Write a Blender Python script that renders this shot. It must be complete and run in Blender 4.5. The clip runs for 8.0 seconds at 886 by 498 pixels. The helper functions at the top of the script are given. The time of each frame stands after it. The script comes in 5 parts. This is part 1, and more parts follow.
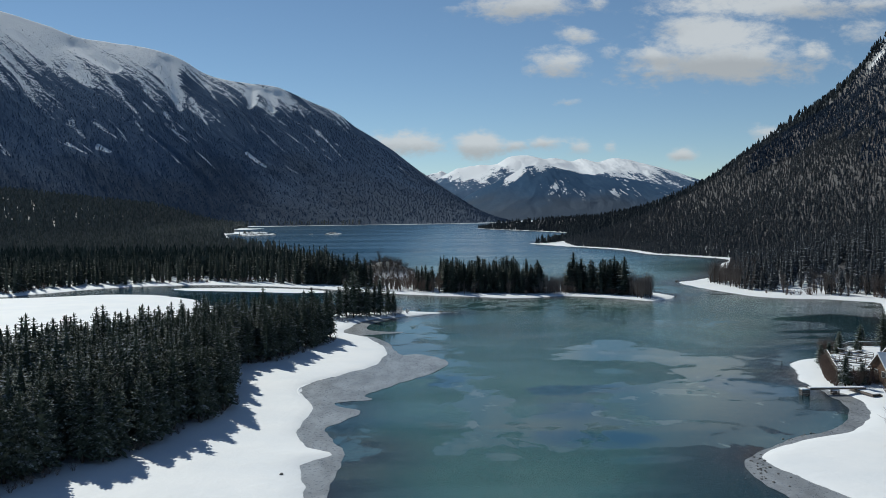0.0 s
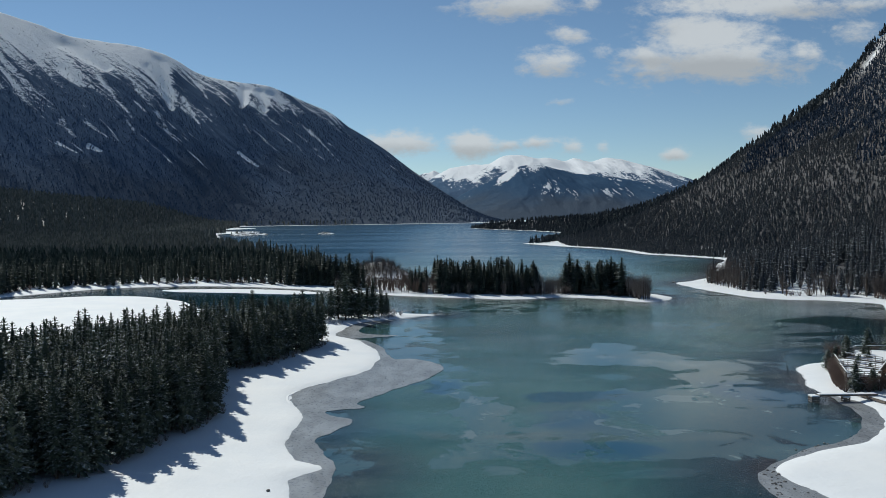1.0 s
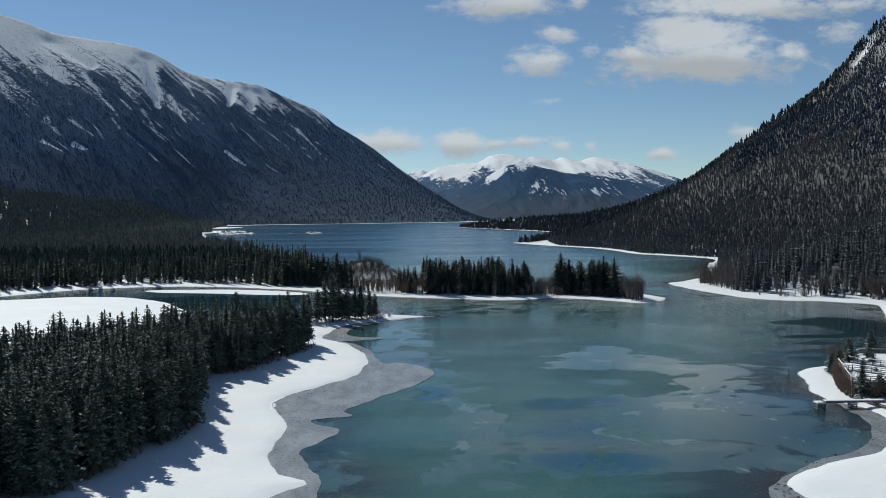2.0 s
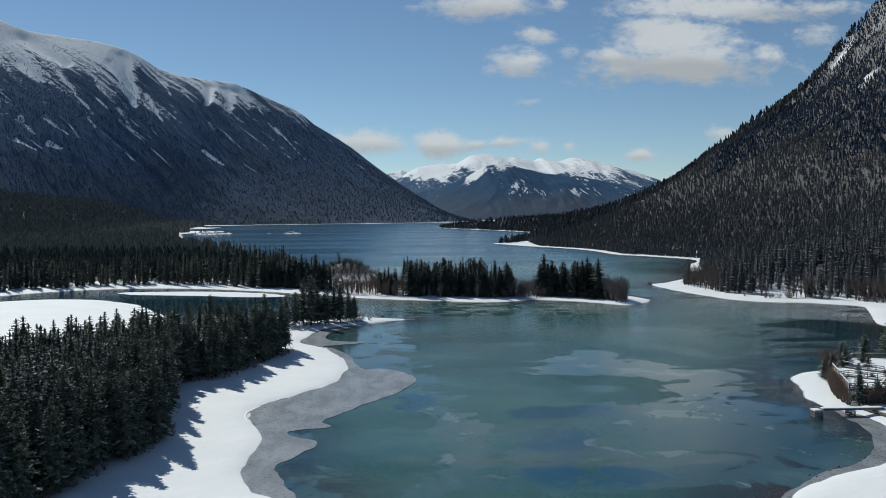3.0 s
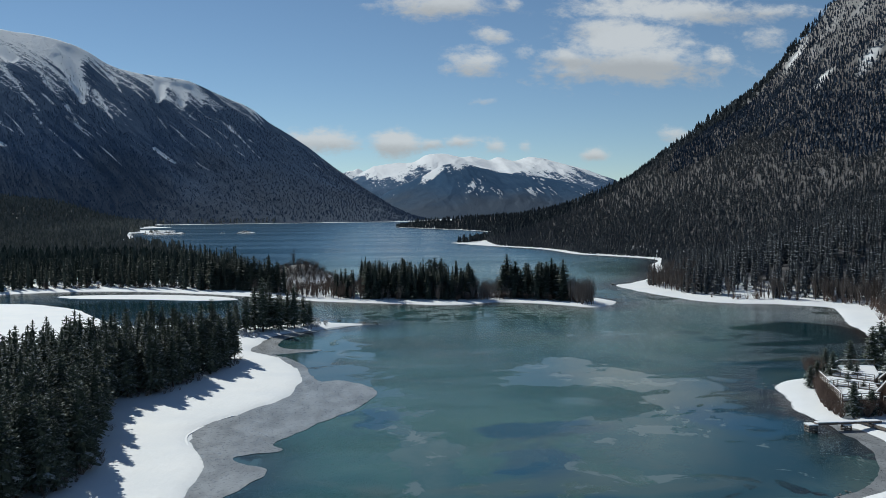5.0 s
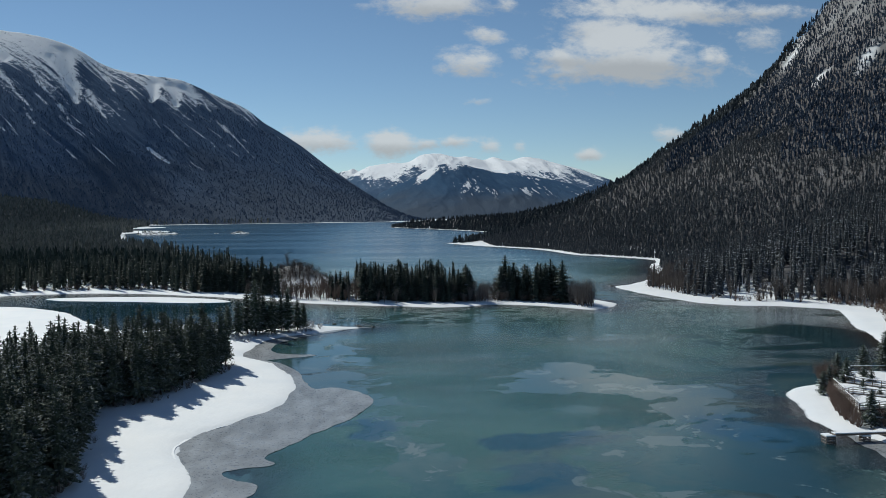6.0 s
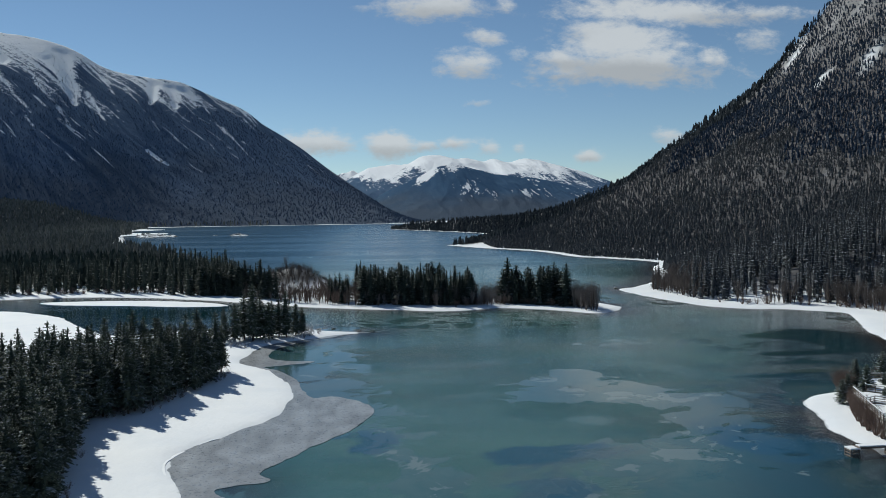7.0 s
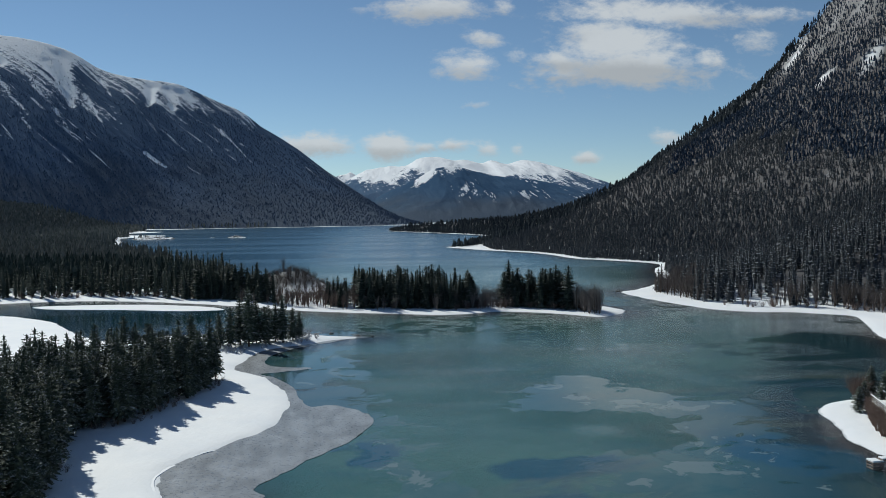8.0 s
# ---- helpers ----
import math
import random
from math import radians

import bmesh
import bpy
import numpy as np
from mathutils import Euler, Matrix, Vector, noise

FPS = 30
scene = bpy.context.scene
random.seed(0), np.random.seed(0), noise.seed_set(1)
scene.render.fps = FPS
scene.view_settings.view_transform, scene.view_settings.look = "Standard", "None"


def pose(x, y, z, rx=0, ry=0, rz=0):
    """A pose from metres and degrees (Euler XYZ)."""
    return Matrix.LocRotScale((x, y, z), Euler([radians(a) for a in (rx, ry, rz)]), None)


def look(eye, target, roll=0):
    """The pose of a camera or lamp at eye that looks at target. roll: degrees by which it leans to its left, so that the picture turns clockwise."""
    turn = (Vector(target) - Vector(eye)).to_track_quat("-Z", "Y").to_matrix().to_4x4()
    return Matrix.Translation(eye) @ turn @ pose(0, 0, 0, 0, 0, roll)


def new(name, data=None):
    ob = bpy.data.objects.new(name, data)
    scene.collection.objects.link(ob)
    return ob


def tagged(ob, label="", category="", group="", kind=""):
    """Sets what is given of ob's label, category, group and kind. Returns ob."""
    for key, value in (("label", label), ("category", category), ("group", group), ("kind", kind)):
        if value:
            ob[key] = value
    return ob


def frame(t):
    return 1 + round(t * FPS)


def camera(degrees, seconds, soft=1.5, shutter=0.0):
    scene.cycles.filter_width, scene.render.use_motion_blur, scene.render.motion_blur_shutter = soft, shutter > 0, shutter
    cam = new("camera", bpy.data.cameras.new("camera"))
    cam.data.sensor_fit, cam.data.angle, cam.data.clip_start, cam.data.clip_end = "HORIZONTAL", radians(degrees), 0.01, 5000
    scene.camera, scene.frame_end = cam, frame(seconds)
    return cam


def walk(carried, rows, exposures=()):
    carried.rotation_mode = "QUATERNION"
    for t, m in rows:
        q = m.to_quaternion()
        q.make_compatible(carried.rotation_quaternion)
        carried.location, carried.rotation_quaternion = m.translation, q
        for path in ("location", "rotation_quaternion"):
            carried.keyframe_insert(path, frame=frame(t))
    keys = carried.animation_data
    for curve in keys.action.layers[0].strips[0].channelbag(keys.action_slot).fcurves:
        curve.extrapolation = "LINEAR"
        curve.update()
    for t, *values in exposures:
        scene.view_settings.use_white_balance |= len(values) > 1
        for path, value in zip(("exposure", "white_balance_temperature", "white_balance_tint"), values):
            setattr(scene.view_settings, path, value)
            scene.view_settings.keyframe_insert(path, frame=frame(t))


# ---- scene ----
cam = camera(55.0, 8.0, soft=0.8)
PATH = [
    (0, (-4.817, -10.501, 34.42), (-4.761, -8.504, 34.335), -0.6),
    (0.5, (-5.014, -7.305, 34.443), (-4.951, -5.308, 34.357), -0.5),
    (1, (-5.13, -4.072, 34.475), (-5.057, -2.075, 34.389), -0.6),
    (1.5, (-5.282, -0.749, 34.47), (-5.198, 1.247, 34.382), -0.6),
    (3, (-5.725, 9.325, 34.471), (-5.576, 11.317, 34.383), -0.5),
    (3.5, (-5.877, 12.688, 34.421), (-5.701, 14.678, 34.332), -0.5),
    (4, (-5.888, 16.123, 34.395), (-5.684, 18.11, 34.304), -0.5),
    (4.5, (-5.899, 19.48, 34.378), (-5.666, 21.465, 34.287), -0.5),
    (6, (-5.87, 28.878, 34.573), (-5.607, 30.859, 34.482), -0.5),
    (6.5, (-5.802, 31.921, 34.598), (-5.538, 33.902, 34.509), -0.6),
    (7, (-5.707, 34.941, 34.641), (-5.443, 36.922, 34.554), -0.6),
    (7.5, (-5.647, 37.704, 34.688), (-5.381, 39.684, 34.602), -0.7),
    (8, (-5.574, 40.429, 34.682), (-5.306, 42.409, 34.599), -0.7),
]
walk(cam, [(t, look(eye, target, roll)) for t, eye, target, roll in PATH], [(0, -0.30, 6250, 2), (8, -0.30, 6250, 2)])

# ---- sky, sun ----
SUN_TO = Vector((-0.545, 0.84, 0.0)).normalized()
SUN_EL = radians(39)
sun_dir = Vector((SUN_TO.x * math.cos(SUN_EL), SUN_TO.y * math.cos(SUN_EL), math.sin(SUN_EL)))
sun_data = bpy.data.lights.new("sun", "SUN")
sun_data.energy, sun_data.angle, sun_data.color = 4.6, radians(0.53), (1.0, 0.95, 0.88)
sun = new("sun", sun_data)
sun.matrix_world = look((0, 0, 600), Vector((0, 0, 600)) - sun_dir)


def link(tree, a, ao, b, bi):
    tree.links.new(a.outputs[ao], b.inputs[bi])


def math_node(tree, op, a, b=None, c=None, clamp=False):
    n = tree.nodes.new("ShaderNodeMath")
    n.operation, n.use_clamp = op, clamp
    for i, v in enumerate((a, b, c)):
        if v is None:
            continue
        if isinstance(v, (int, float)):
            n.inputs[i].default_value = v
        else:
            tree.links.new(v, n.inputs[i])
    return n.outputs[0]


def noise_node(tree, vector, scale, detail=4.0, rough=0.55, distort=0.0):
    n = tree.nodes.new("ShaderNodeTexNoise")
    n.inputs["Scale"].default_value, n.inputs["Detail"].default_value = scale, detail
    n.inputs["Roughness"].default_value, n.inputs["Distortion"].default_value = rough, distort
    if vector is not None:
        tree.links.new(vector, n.inputs["Vector"])
    return n.outputs[0]


def ramp(tree, value, lo, hi, a=0.0, b=1.0, smooth=True):
    n = tree.nodes.new("ShaderNodeMapRange")
    n.interpolation_type = "SMOOTHSTEP" if smooth else "LINEAR"
    for i, v in enumerate((lo, hi, a, b)):
        n.inputs[1 + i].default_value = v
    tree.links.new(value, n.inputs[0])
    return n.outputs[0]


def mix_color(tree, fac, a, b):
    n = tree.nodes.new("ShaderNodeMix")
    n.data_type = "RGBA"
    for i, v in ((0, fac), (6, a), (7, b)):
        if isinstance(v, (int, float)):
            n.inputs[i].default_value = v
        elif isinstance(v, tuple):
            n.inputs[i].default_value = (*v, 1)
        else:
            tree.links.new(v, n.inputs[i])
    return n.outputs[2]


def mapped(tree, vector, scale):
    n = tree.nodes.new("ShaderNodeMapping")
    n.inputs["Scale"].default_value = scale
    tree.links.new(vector, n.inputs["Vector"])
    return n.outputs[0]


# clouds: across, up (tangents from the valley's axis), half width, half height, weight
CLOUDS = [
    (0.345, 0.204, 0.056, 0.028, 1.30), (0.363, 0.171, 0.098, 0.018, 1.35), (0.273, 0.183, 0.029, 0.010, 0.95), (0.278, 0.161, 0.026, 0.005, 0.90),
    (0.466, 0.184, 0.020, 0.010, 0.95), (0.294, 0.217, 0.017, 0.009, 0.70), (0.401, 0.186, 0.035, 0.027, 1.10), (0.408, 0.239, 0.119, 0.014, 1.15),
    (0.542, 0.242, 0.063, 0.008, 0.85), (0.528, 0.207, 0.031, 0.015, 0.80), (0.168, 0.173, 0.032, 0.014, 1.10), (0.148, 0.188, 0.013, 0.005, 0.60),
    (0.190, 0.207, 0.020, 0.009, 0.95), (0.225, 0.187, 0.014, 0.009, 0.85), (0.127, 0.241, 0.053, 0.015, 1.20), (0.212, 0.241, 0.015, 0.012, 0.70),
    (0.043, 0.236, 0.014, 0.005, 0.75), (0.178, 0.129, 0.015, 0.004, 0.65), (-0.015, 0.081, 0.043, 0.012, 1.20), (0.072, 0.078, 0.028, 0.013, 1.30),
]
LOW_CLOUDS = [
    (0.115, 0.078, 0.017, 0.008, 1.00), (0.148, 0.081, 0.021, 0.007, 1.10), (0.192, 0.074, 0.013, 0.009, 1.00), (0.225, 0.074, 0.008, 0.009, 0.60),
    (0.312, 0.066, 0.014, 0.007, 1.05), (0.409, 0.090, 0.024, 0.009, 0.75), (0.102, 0.285, 0.112, 0.020, 0.90), (0.373, 0.296, 0.105, 0.027, 0.90),
]


def build_world():
    world = bpy.data.worlds.new("winter_sky")
    scene.world = world
    world.use_nodes = True
    t = world.node_tree
    t.nodes.clear()
    out, bg = t.nodes.new("ShaderNodeOutputWorld"), t.nodes.new("ShaderNodeBackground")
    sky = t.nodes.new("ShaderNodeTexSky")
    sky.sky_type, sky.sun_disc = "NISHITA", False
    sky.sun_elevation, sky.sun_rotation = SUN_EL, math.atan2(SUN_TO.x, SUN_TO.y)
    sky.altitude, sky.air_density, sky.dust_density, sky.ozone_density = 1200, 0.85, 0.0, 2.2
    co = t.nodes.new("ShaderNodeTexCoord")
    sep = t.nodes.new("ShaderNodeSeparateXYZ")
    link(t, co, "Generated", sep, 0)
    depth = math_node(t, "MAXIMUM", sep.outputs[1], 0.08)
    u = math_node(t, "DIVIDE", sep.outputs[0], depth)
    v = math_node(t, "DIVIDE", sep.outputs[2], depth)
    comb = t.nodes.new("ShaderNodeCombineXYZ")
    t.links.new(u, comb.inputs[0])
    t.links.new(math_node(t, "MULTIPLY", v, 1.9), comb.inputs[1])
    big = noise_node(t, comb.outputs[0], 20.0, 8.0, 0.62, 0.25)
    fine = noise_node(t, comb.outputs[0], 75.0, 6.0, 0.62, 0.2)
    field, shade = None, None
    for cu, cv, hw, hh, weight in CLOUDS + LOW_CLOUDS:
        a = math_node(t, "DIVIDE", math_node(t, "SUBTRACT", u, cu), hw)
        b = math_node(t, "DIVIDE", math_node(t, "SUBTRACT", v, cv), hh)
        r = math_node(t, "ADD", math_node(t, "POWER", a, 2.0), math_node(t, "POWER", b, 2.0))
        bell = math_node(t, "MULTIPLY", math_node(t, "EXPONENT", math_node(t, "MULTIPLY", r, -0.55)), weight)
        low = math_node(t, "MULTIPLY", bell, math_node(t, "MULTIPLY", b, -1.0))
        field = bell if field is None else math_node(t, "MAXIMUM", field, bell)
        shade = low if shade is None else math_node(t, "ADD", shade, low)
    lump = math_node(t, "ADD", math_node(t, "MULTIPLY", big, 2.1), math_node(t, "MULTIPLY", fine, 0.85))
    dens = math_node(t, "SUBTRACT", math_node(t, "ADD", math_node(t, "MULTIPLY", field, 1.15), lump), 1.94)
    cover = ramp(t, dens, -0.10, 0.85, 0.0, 0.9)
    grey = ramp(t, math_node(t, "ADD", shade, math_node(t, "MULTIPLY", fine, 0.7)), -0.1, 1.3, 1.0, 0.70)
    cloud = t.nodes.new("ShaderNodeVectorMath")
    cloud.operation = "SCALE"
    cloud.inputs[0].default_value = (8.4, 8.35, 8.7)
    t.links.new(grey, cloud.inputs["Scale"])
    t.links.new(mix_color(t, cover, sky.outputs[0], cloud.outputs[0]), bg.inputs[0])
    bg.inputs[1].default_value = 0.088
    link(t, bg, 0, out, 0)


build_world()


# ---- materials ----
def material(name, rough=0.8, spec=0.3):
    m = bpy.data.materials.new(name)
    m.use_nodes = True
    t = m.node_tree
    b = t.nodes["Principled BSDF"]
    b.inputs["Roughness"].default_value, b.inputs["Specular IOR Level"].default_value = rough, spec
    geo = t.nodes.new("ShaderNodeNewGeometry")
    return m, t, b, geo


def bump(t, b, height, strength, distance):
    n = t.nodes.new("ShaderNodeBump")
    n.inputs["Strength"].default_value, n.inputs["Distance"].default_value = strength, distance
    t.links.new(height, n.inputs["Height"])
    t.links.new(n.outputs[0], b.inputs["Normal"])
    return n


def varied(name, a, b_, scale, rough=0.8, spec=0.3, bump_d=0.0, stretch=(1, 1, 1), metal=0.0):
    """Two tones mingled at two scales, with a fine relief."""
    m, t, b, geo = material(name, rough, spec)
    p = mapped(t, geo.outputs["Position"], stretch)
    big, fine = noise_node(t, p, scale), noise_node(t, p, scale * 7.3)
    f = ramp(t, math_node(t, "ADD", math_node(t, "MULTIPLY", big, 0.6), math_node(t, "MULTIPLY", fine, 0.4)), 0.3, 0.7)
    t.links.new(mix_color(t, f, a, b_), b.inputs["Base Color"])
    b.inputs["Metallic"].default_value = metal
    if bump_d:
        bump(t, b, fine, 0.6, bump_d)
    return m


def snow_ground():
    m, t, b, geo = material("snow", 0.72, 0.25)
    p = geo.outputs["Position"]
    sep = t.nodes.new("ShaderNodeSeparateXYZ")
    t.links.new(p, sep.inputs[0])
    drift = noise_node(t, p, 0.07, 5, 0.6)
    crust = noise_node(t, p, 0.9, 6, 0.62)
    white = mix_color(t, ramp(t, drift, 0.3, 0.7), (0.80, 0.82, 0.85), (0.87, 0.875, 0.885))
    grit = ramp(t, noise_node(t, p, 2.6, 3, 0.7), 0.70, 0.80, 0.0, 0.35)
    white = mix_color(t, grit, white, (0.52, 0.53, 0.55))
    wild = math_node(t, "MULTIPLY", math_node(t, "SUBTRACT", noise_node(t, p, 0.05, 5, 0.7), 0.5), 60.0)
    low = ramp(t, sep.outputs[2], 2.8, 6.5)
    high = ramp(t, math_node(t, "ADD", sep.outputs[2], wild), 150.0, 260.0, 0.97, 0.86)
    bare = t.nodes.new("ShaderNodeAttribute")
    bare.attribute_name = "bare"
    brush = math_node(t, "MULTIPLY", math_node(t, "MULTIPLY", low, high), math_node(t, "SUBTRACT", 1.0, bare.outputs["Fac"]))
    patch = math_node(t, "ADD", math_node(t, "MULTIPLY", noise_node(t, p, 0.55, 4, 0.7), 0.7), math_node(t, "MULTIPLY", noise_node(t, p, 0.035, 4, 0.6), 0.5))
    litter = mix_color(t, ramp(t, patch, 0.66, 0.84, 0.0, 0.30), (0.066, 0.062, 0.064), (0.42, 0.46, 0.53))
    soak = math_node(t, "ADD", sep.outputs[2], math_node(t, "MULTIPLY", math_node(t, "SUBTRACT", noise_node(t, p, 0.7, 5, 0.7), 0.5), 0.22))
    white = mix_color(t, ramp(t, soak, 0.0, 0.085, 0.8, 0.0), white, (0.36, 0.38, 0.40))
    t.links.new(mix_color(t, brush, white, litter), b.inputs["Base Color"])
    h = math_node(t, "ADD", math_node(t, "MULTIPLY", drift, 1.2), math_node(t, "MULTIPLY", crust, 0.25))
    bump(t, b, h, 0.55, 0.5)
    return m


def lake_water():
    m, t, b, geo = material("lake_water", 0.05, 0.5)
    b.inputs["IOR"].default_value = 1.33
    p = geo.outputs["Position"]
    dep, film = t.nodes.new("ShaderNodeAttribute"), t.nodes.new("ShaderNodeAttribute")
    dep.attribute_name, film.attribute_name = "depth", "film"
    far = t.nodes.new("ShaderNodeSeparateXYZ")
    t.links.new(p, far.inputs[0])
    blue_far = ramp(t, far.outputs[1], 380.0, 800.0)
    n_big, n_mid = noise_node(t, p, 0.018, 5, 0.6, 0.3), noise_node(t, p, 0.11, 6, 0.62, 0.6)
    edge = math_node(t, "ADD", film.outputs["Fac"], math_node(t, "MULTIPLY", math_node(t, "SUBTRACT", n_mid, 0.5), 2.0))
    icy = ramp(t, edge, 0.36, 0.48)
    pale = t.nodes.new("ShaderNodeAttribute")
    pale.attribute_name = "pale"
    swirl = noise_node(t, p, 0.10, 7, 0.62, 1.3)
    frost = math_node(t, "MULTIPLY", ramp(t, math_node(t, "ADD", pale.outputs["Fac"], math_node(t, "MULTIPLY", math_node(t, "SUBTRACT", swirl, 0.5), 4.4)), 0.62, 0.74), icy)
    teal = mix_color(t, ramp(t, n_big, 0.32, 0.68), (0.020, 0.084, 0.080), (0.070, 0.148, 0.130))
    d = math_node(t, "ADD", dep.outputs["Fac"], math_node(t, "MULTIPLY", math_node(t, "SUBTRACT", n_mid, 0.5), 3.0))
    shoal = mix_color(t, ramp(t, n_mid, 0.35, 0.65), (0.016, 0.024, 0.030), (0.032, 0.042, 0.048))
    slant = math_node(t, "SUBTRACT", far.outputs[0], math_node(t, "MULTIPLY", far.outputs[1], 0.55))
    slant = math_node(t, "ADD", slant, math_node(t, "MULTIPLY", math_node(t, "SUBTRACT", n_mid, 0.5), 16.0))
    # bay and cove: dark reflections of the wooded shores put into the colour
    bay = math_node(t, "MULTIPLY", ramp(t, slant, -38.0, -16.0), ramp(t, far.outputs[1], 420.0, 300.0))
    cove = math_node(t, "MULTIPLY", ramp(t, far.outputs[0], -25.0, -45.0), ramp(t, far.outputs[1], 255.0, 285.0))
    teal = mix_color(t, math_node(t, "MAXIMUM", bay, cove), teal, (0.004, 0.026, 0.030))
    # far lake: the sky's blue reflection is put into the base colour
    teal = mix_color(t, blue_far, teal, (0.005, 0.062, 0.120))
    shoal = mix_color(t, ramp(t, d, 1.0, 4.0), (0.030, 0.023, 0.019), shoal)
    body = mix_color(t, ramp(t, d, 2.0, 19.0), shoal, teal)
    iced = mix_color(t, ramp(t, n_mid, 0.35, 0.7), (0.024, 0.082, 0.096), (0.070, 0.126, 0.126))
    skin = mix_color(t, math_node(t, "MULTIPLY", icy, 0.75), body, iced)
    skin = mix_color(t, math_node(t, "MULTIPLY", math_node(t, "MULTIPLY", bay, 0.75), ramp(t, d, 3.0, 10.0)), skin, (0.004, 0.034, 0.044))
    deep = ramp(t, noise_node(t, p, 0.017, 4, 0.6, 0.8), 0.54, 0.62, 0.0, 0.4)
    pool = t.nodes.new("ShaderNodeAttribute")
    pool.attribute_name = "pool"
    blue = ramp(t, math_node(t, "ADD", pool.outputs["Fac"], math_node(t, "MULTIPLY", math_node(t, "SUBTRACT", n_mid, 0.5), 1.6)), 0.42, 0.72, 0.0, 0.8)
    skin = mix_color(t, math_node(t, "MAXIMUM", math_node(t, "MULTIPLY", deep, 0.6), blue), skin, (0.003, 0.056, 0.104))
    silt = ramp(t, noise_node(t, mapped(t, p, (0.6, 1.6, 1.0)), 0.021, 5, 0.65, 1.2), 0.50, 0.64, 0.0, 0.55)
    skin = mix_color(t, math_node(t, "MULTIPLY", silt, ramp(t, far.outputs[1], 280.0, 330.0, 1.0, 0.0)), skin, (0.084, 0.110, 0.098))
    t.links.new(mix_color(t, math_node(t, "MULTIPLY", frost, 0.7), skin, (0.150, 0.195, 0.195)), b.inputs["Base Color"])
    sep = t.nodes.new("ShaderNodeSeparateXYZ")
    t.links.new(p, sep.inputs[0])
    wind = ramp(t, math_node(t, "ADD", sep.outputs[1], math_node(t, "MULTIPLY", n_big, 160.0)), 330.0, 700.0, 0.0, 1.0)
    band = ramp(t, noise_node(t, mapped(t, p, (0.12, 1.0, 1)), 0.011, 4, 0.6), 0.40, 0.62, 0.10, 0.19)
    wind = math_node(t, "MULTIPLY", wind, band)
    t.links.new(math_node(t, "ADD", ramp(t, icy, 0, 1, 0.07, 0.11), wind), b.inputs["Roughness"])
    wave = noise_node(t, mapped(t, p, (1.1, 1.5, 1)), 2.3, 3, 0.6, 0.4)
    swell = noise_node(t, mapped(t, p, (0.5, 1.0, 1)), 0.16, 3, 0.5, 0.3)
    calm = ramp(t, noise_node(t, mapped(t, p, (0.35, 1.0, 1)), 0.016, 4, 0.55), 0.42, 0.58, 0.45, 1.0)
    still = ramp(t, film.outputs["Fac"], -1.0, -0.5, 0.12, 1.0)
    amp = math_node(t, "MULTIPLY", math_node(t, "MULTIPLY", ramp(t, icy, 0, 1, 1.0, 0.05), calm), still)
    amp = math_node(t, "MULTIPLY", amp, ramp(t, sep.outputs[1], 320.0, 520.0, 1.0, 0.12))
    h = math_node(t, "MULTIPLY", math_node(t, "ADD", math_node(t, "MULTIPLY", math_node(t, "SUBTRACT", wave, 0.5), 0.15), math_node(t, "MULTIPLY", math_node(t, "SUBTRACT", swell, 0.5), 0.08)), amp)
    bump(t, b, h, 0.7, 1.0)
    return m


def rim_ice():
    m, t, b, geo = material("grey_ice", 0.32, 0.4)
    p = geo.outputs["Position"]
    a, c = noise_node(t, p, 0.22, 6, 0.66, 0.8), noise_node(t, p, 1.7, 6, 0.68)
    streak = noise_node(t, mapped(t, p, (0.34, 0.11, 1.0)), 1.0, 5, 0.62, 0.5)
    base = mix_color(t, ramp(t, math_node(t, "ADD", math_node(t, "MULTIPLY", a, 0.35), math_node(t, "MULTIPLY", streak, 0.65)), 0.33, 0.68), (0.165, 0.170, 0.176), (0.315, 0.328, 0.345))
    frost = ramp(t, math_node(t, "ADD", math_node(t, "MULTIPLY", a, 0.5), math_node(t, "MULTIPLY", c, 0.5)), 0.56, 0.72, 0.0, 0.18)
    t.links.new(mix_color(t, frost, base, (0.58, 0.59, 0.60)), b.inputs["Base Color"])
    t.links.new(ramp(t, c, 0.3, 0.7, 0.2, 0.5), b.inputs["Roughness"])
    bump(t, b, c, 0.3, 0.05)
    return m


def needles(name, dark, light, snow, grain, up=0.25, spec=0.04):
    """Conifer foliage with frost and snow caught on its upper sides."""
    m, t, b, geo = material(name, 0.8, spec)
    p = geo.outputs["Position"]
    sep = t.nodes.new("ShaderNodeSeparateXYZ")
    t.links.new(geo.outputs["True Normal"], sep.inputs[0])
    isle = geo.outputs["Random Per Island"]
    lum = noise_node(t, p, grain * 0.18, 3, 0.6)
    tone = math_node(t, "ADD", math_node(t, "MULTIPLY", isle, 0.5), math_node(t, "MULTIPLY", lum, 0.5))
    green = mix_color(t, ramp(t, tone, 0.25, 0.75), dark, light)
    flat = math_node(t, "ABSOLUTE", sep.outputs[2])
    catch = math_node(t, "ADD", math_node(t, "MULTIPLY", noise_node(t, p, grain, 3, 0.65), 0.5), math_node(t, "MULTIPLY", flat, up))
    catch = math_node(t, "ADD", catch, math_node(t, "MULTIPLY", isle, 0.14))
    t.links.new(mix_color(t, ramp(t, catch, snow, snow + 0.10, 0.0, 0.8), green, (0.58, 0.61, 0.65)), b.inputs["Base Color"])
    bump(t, b, noise_node(t, p, grain * 1.4, 3, 0.7), 0.9, 0.8 / grain)
    return m


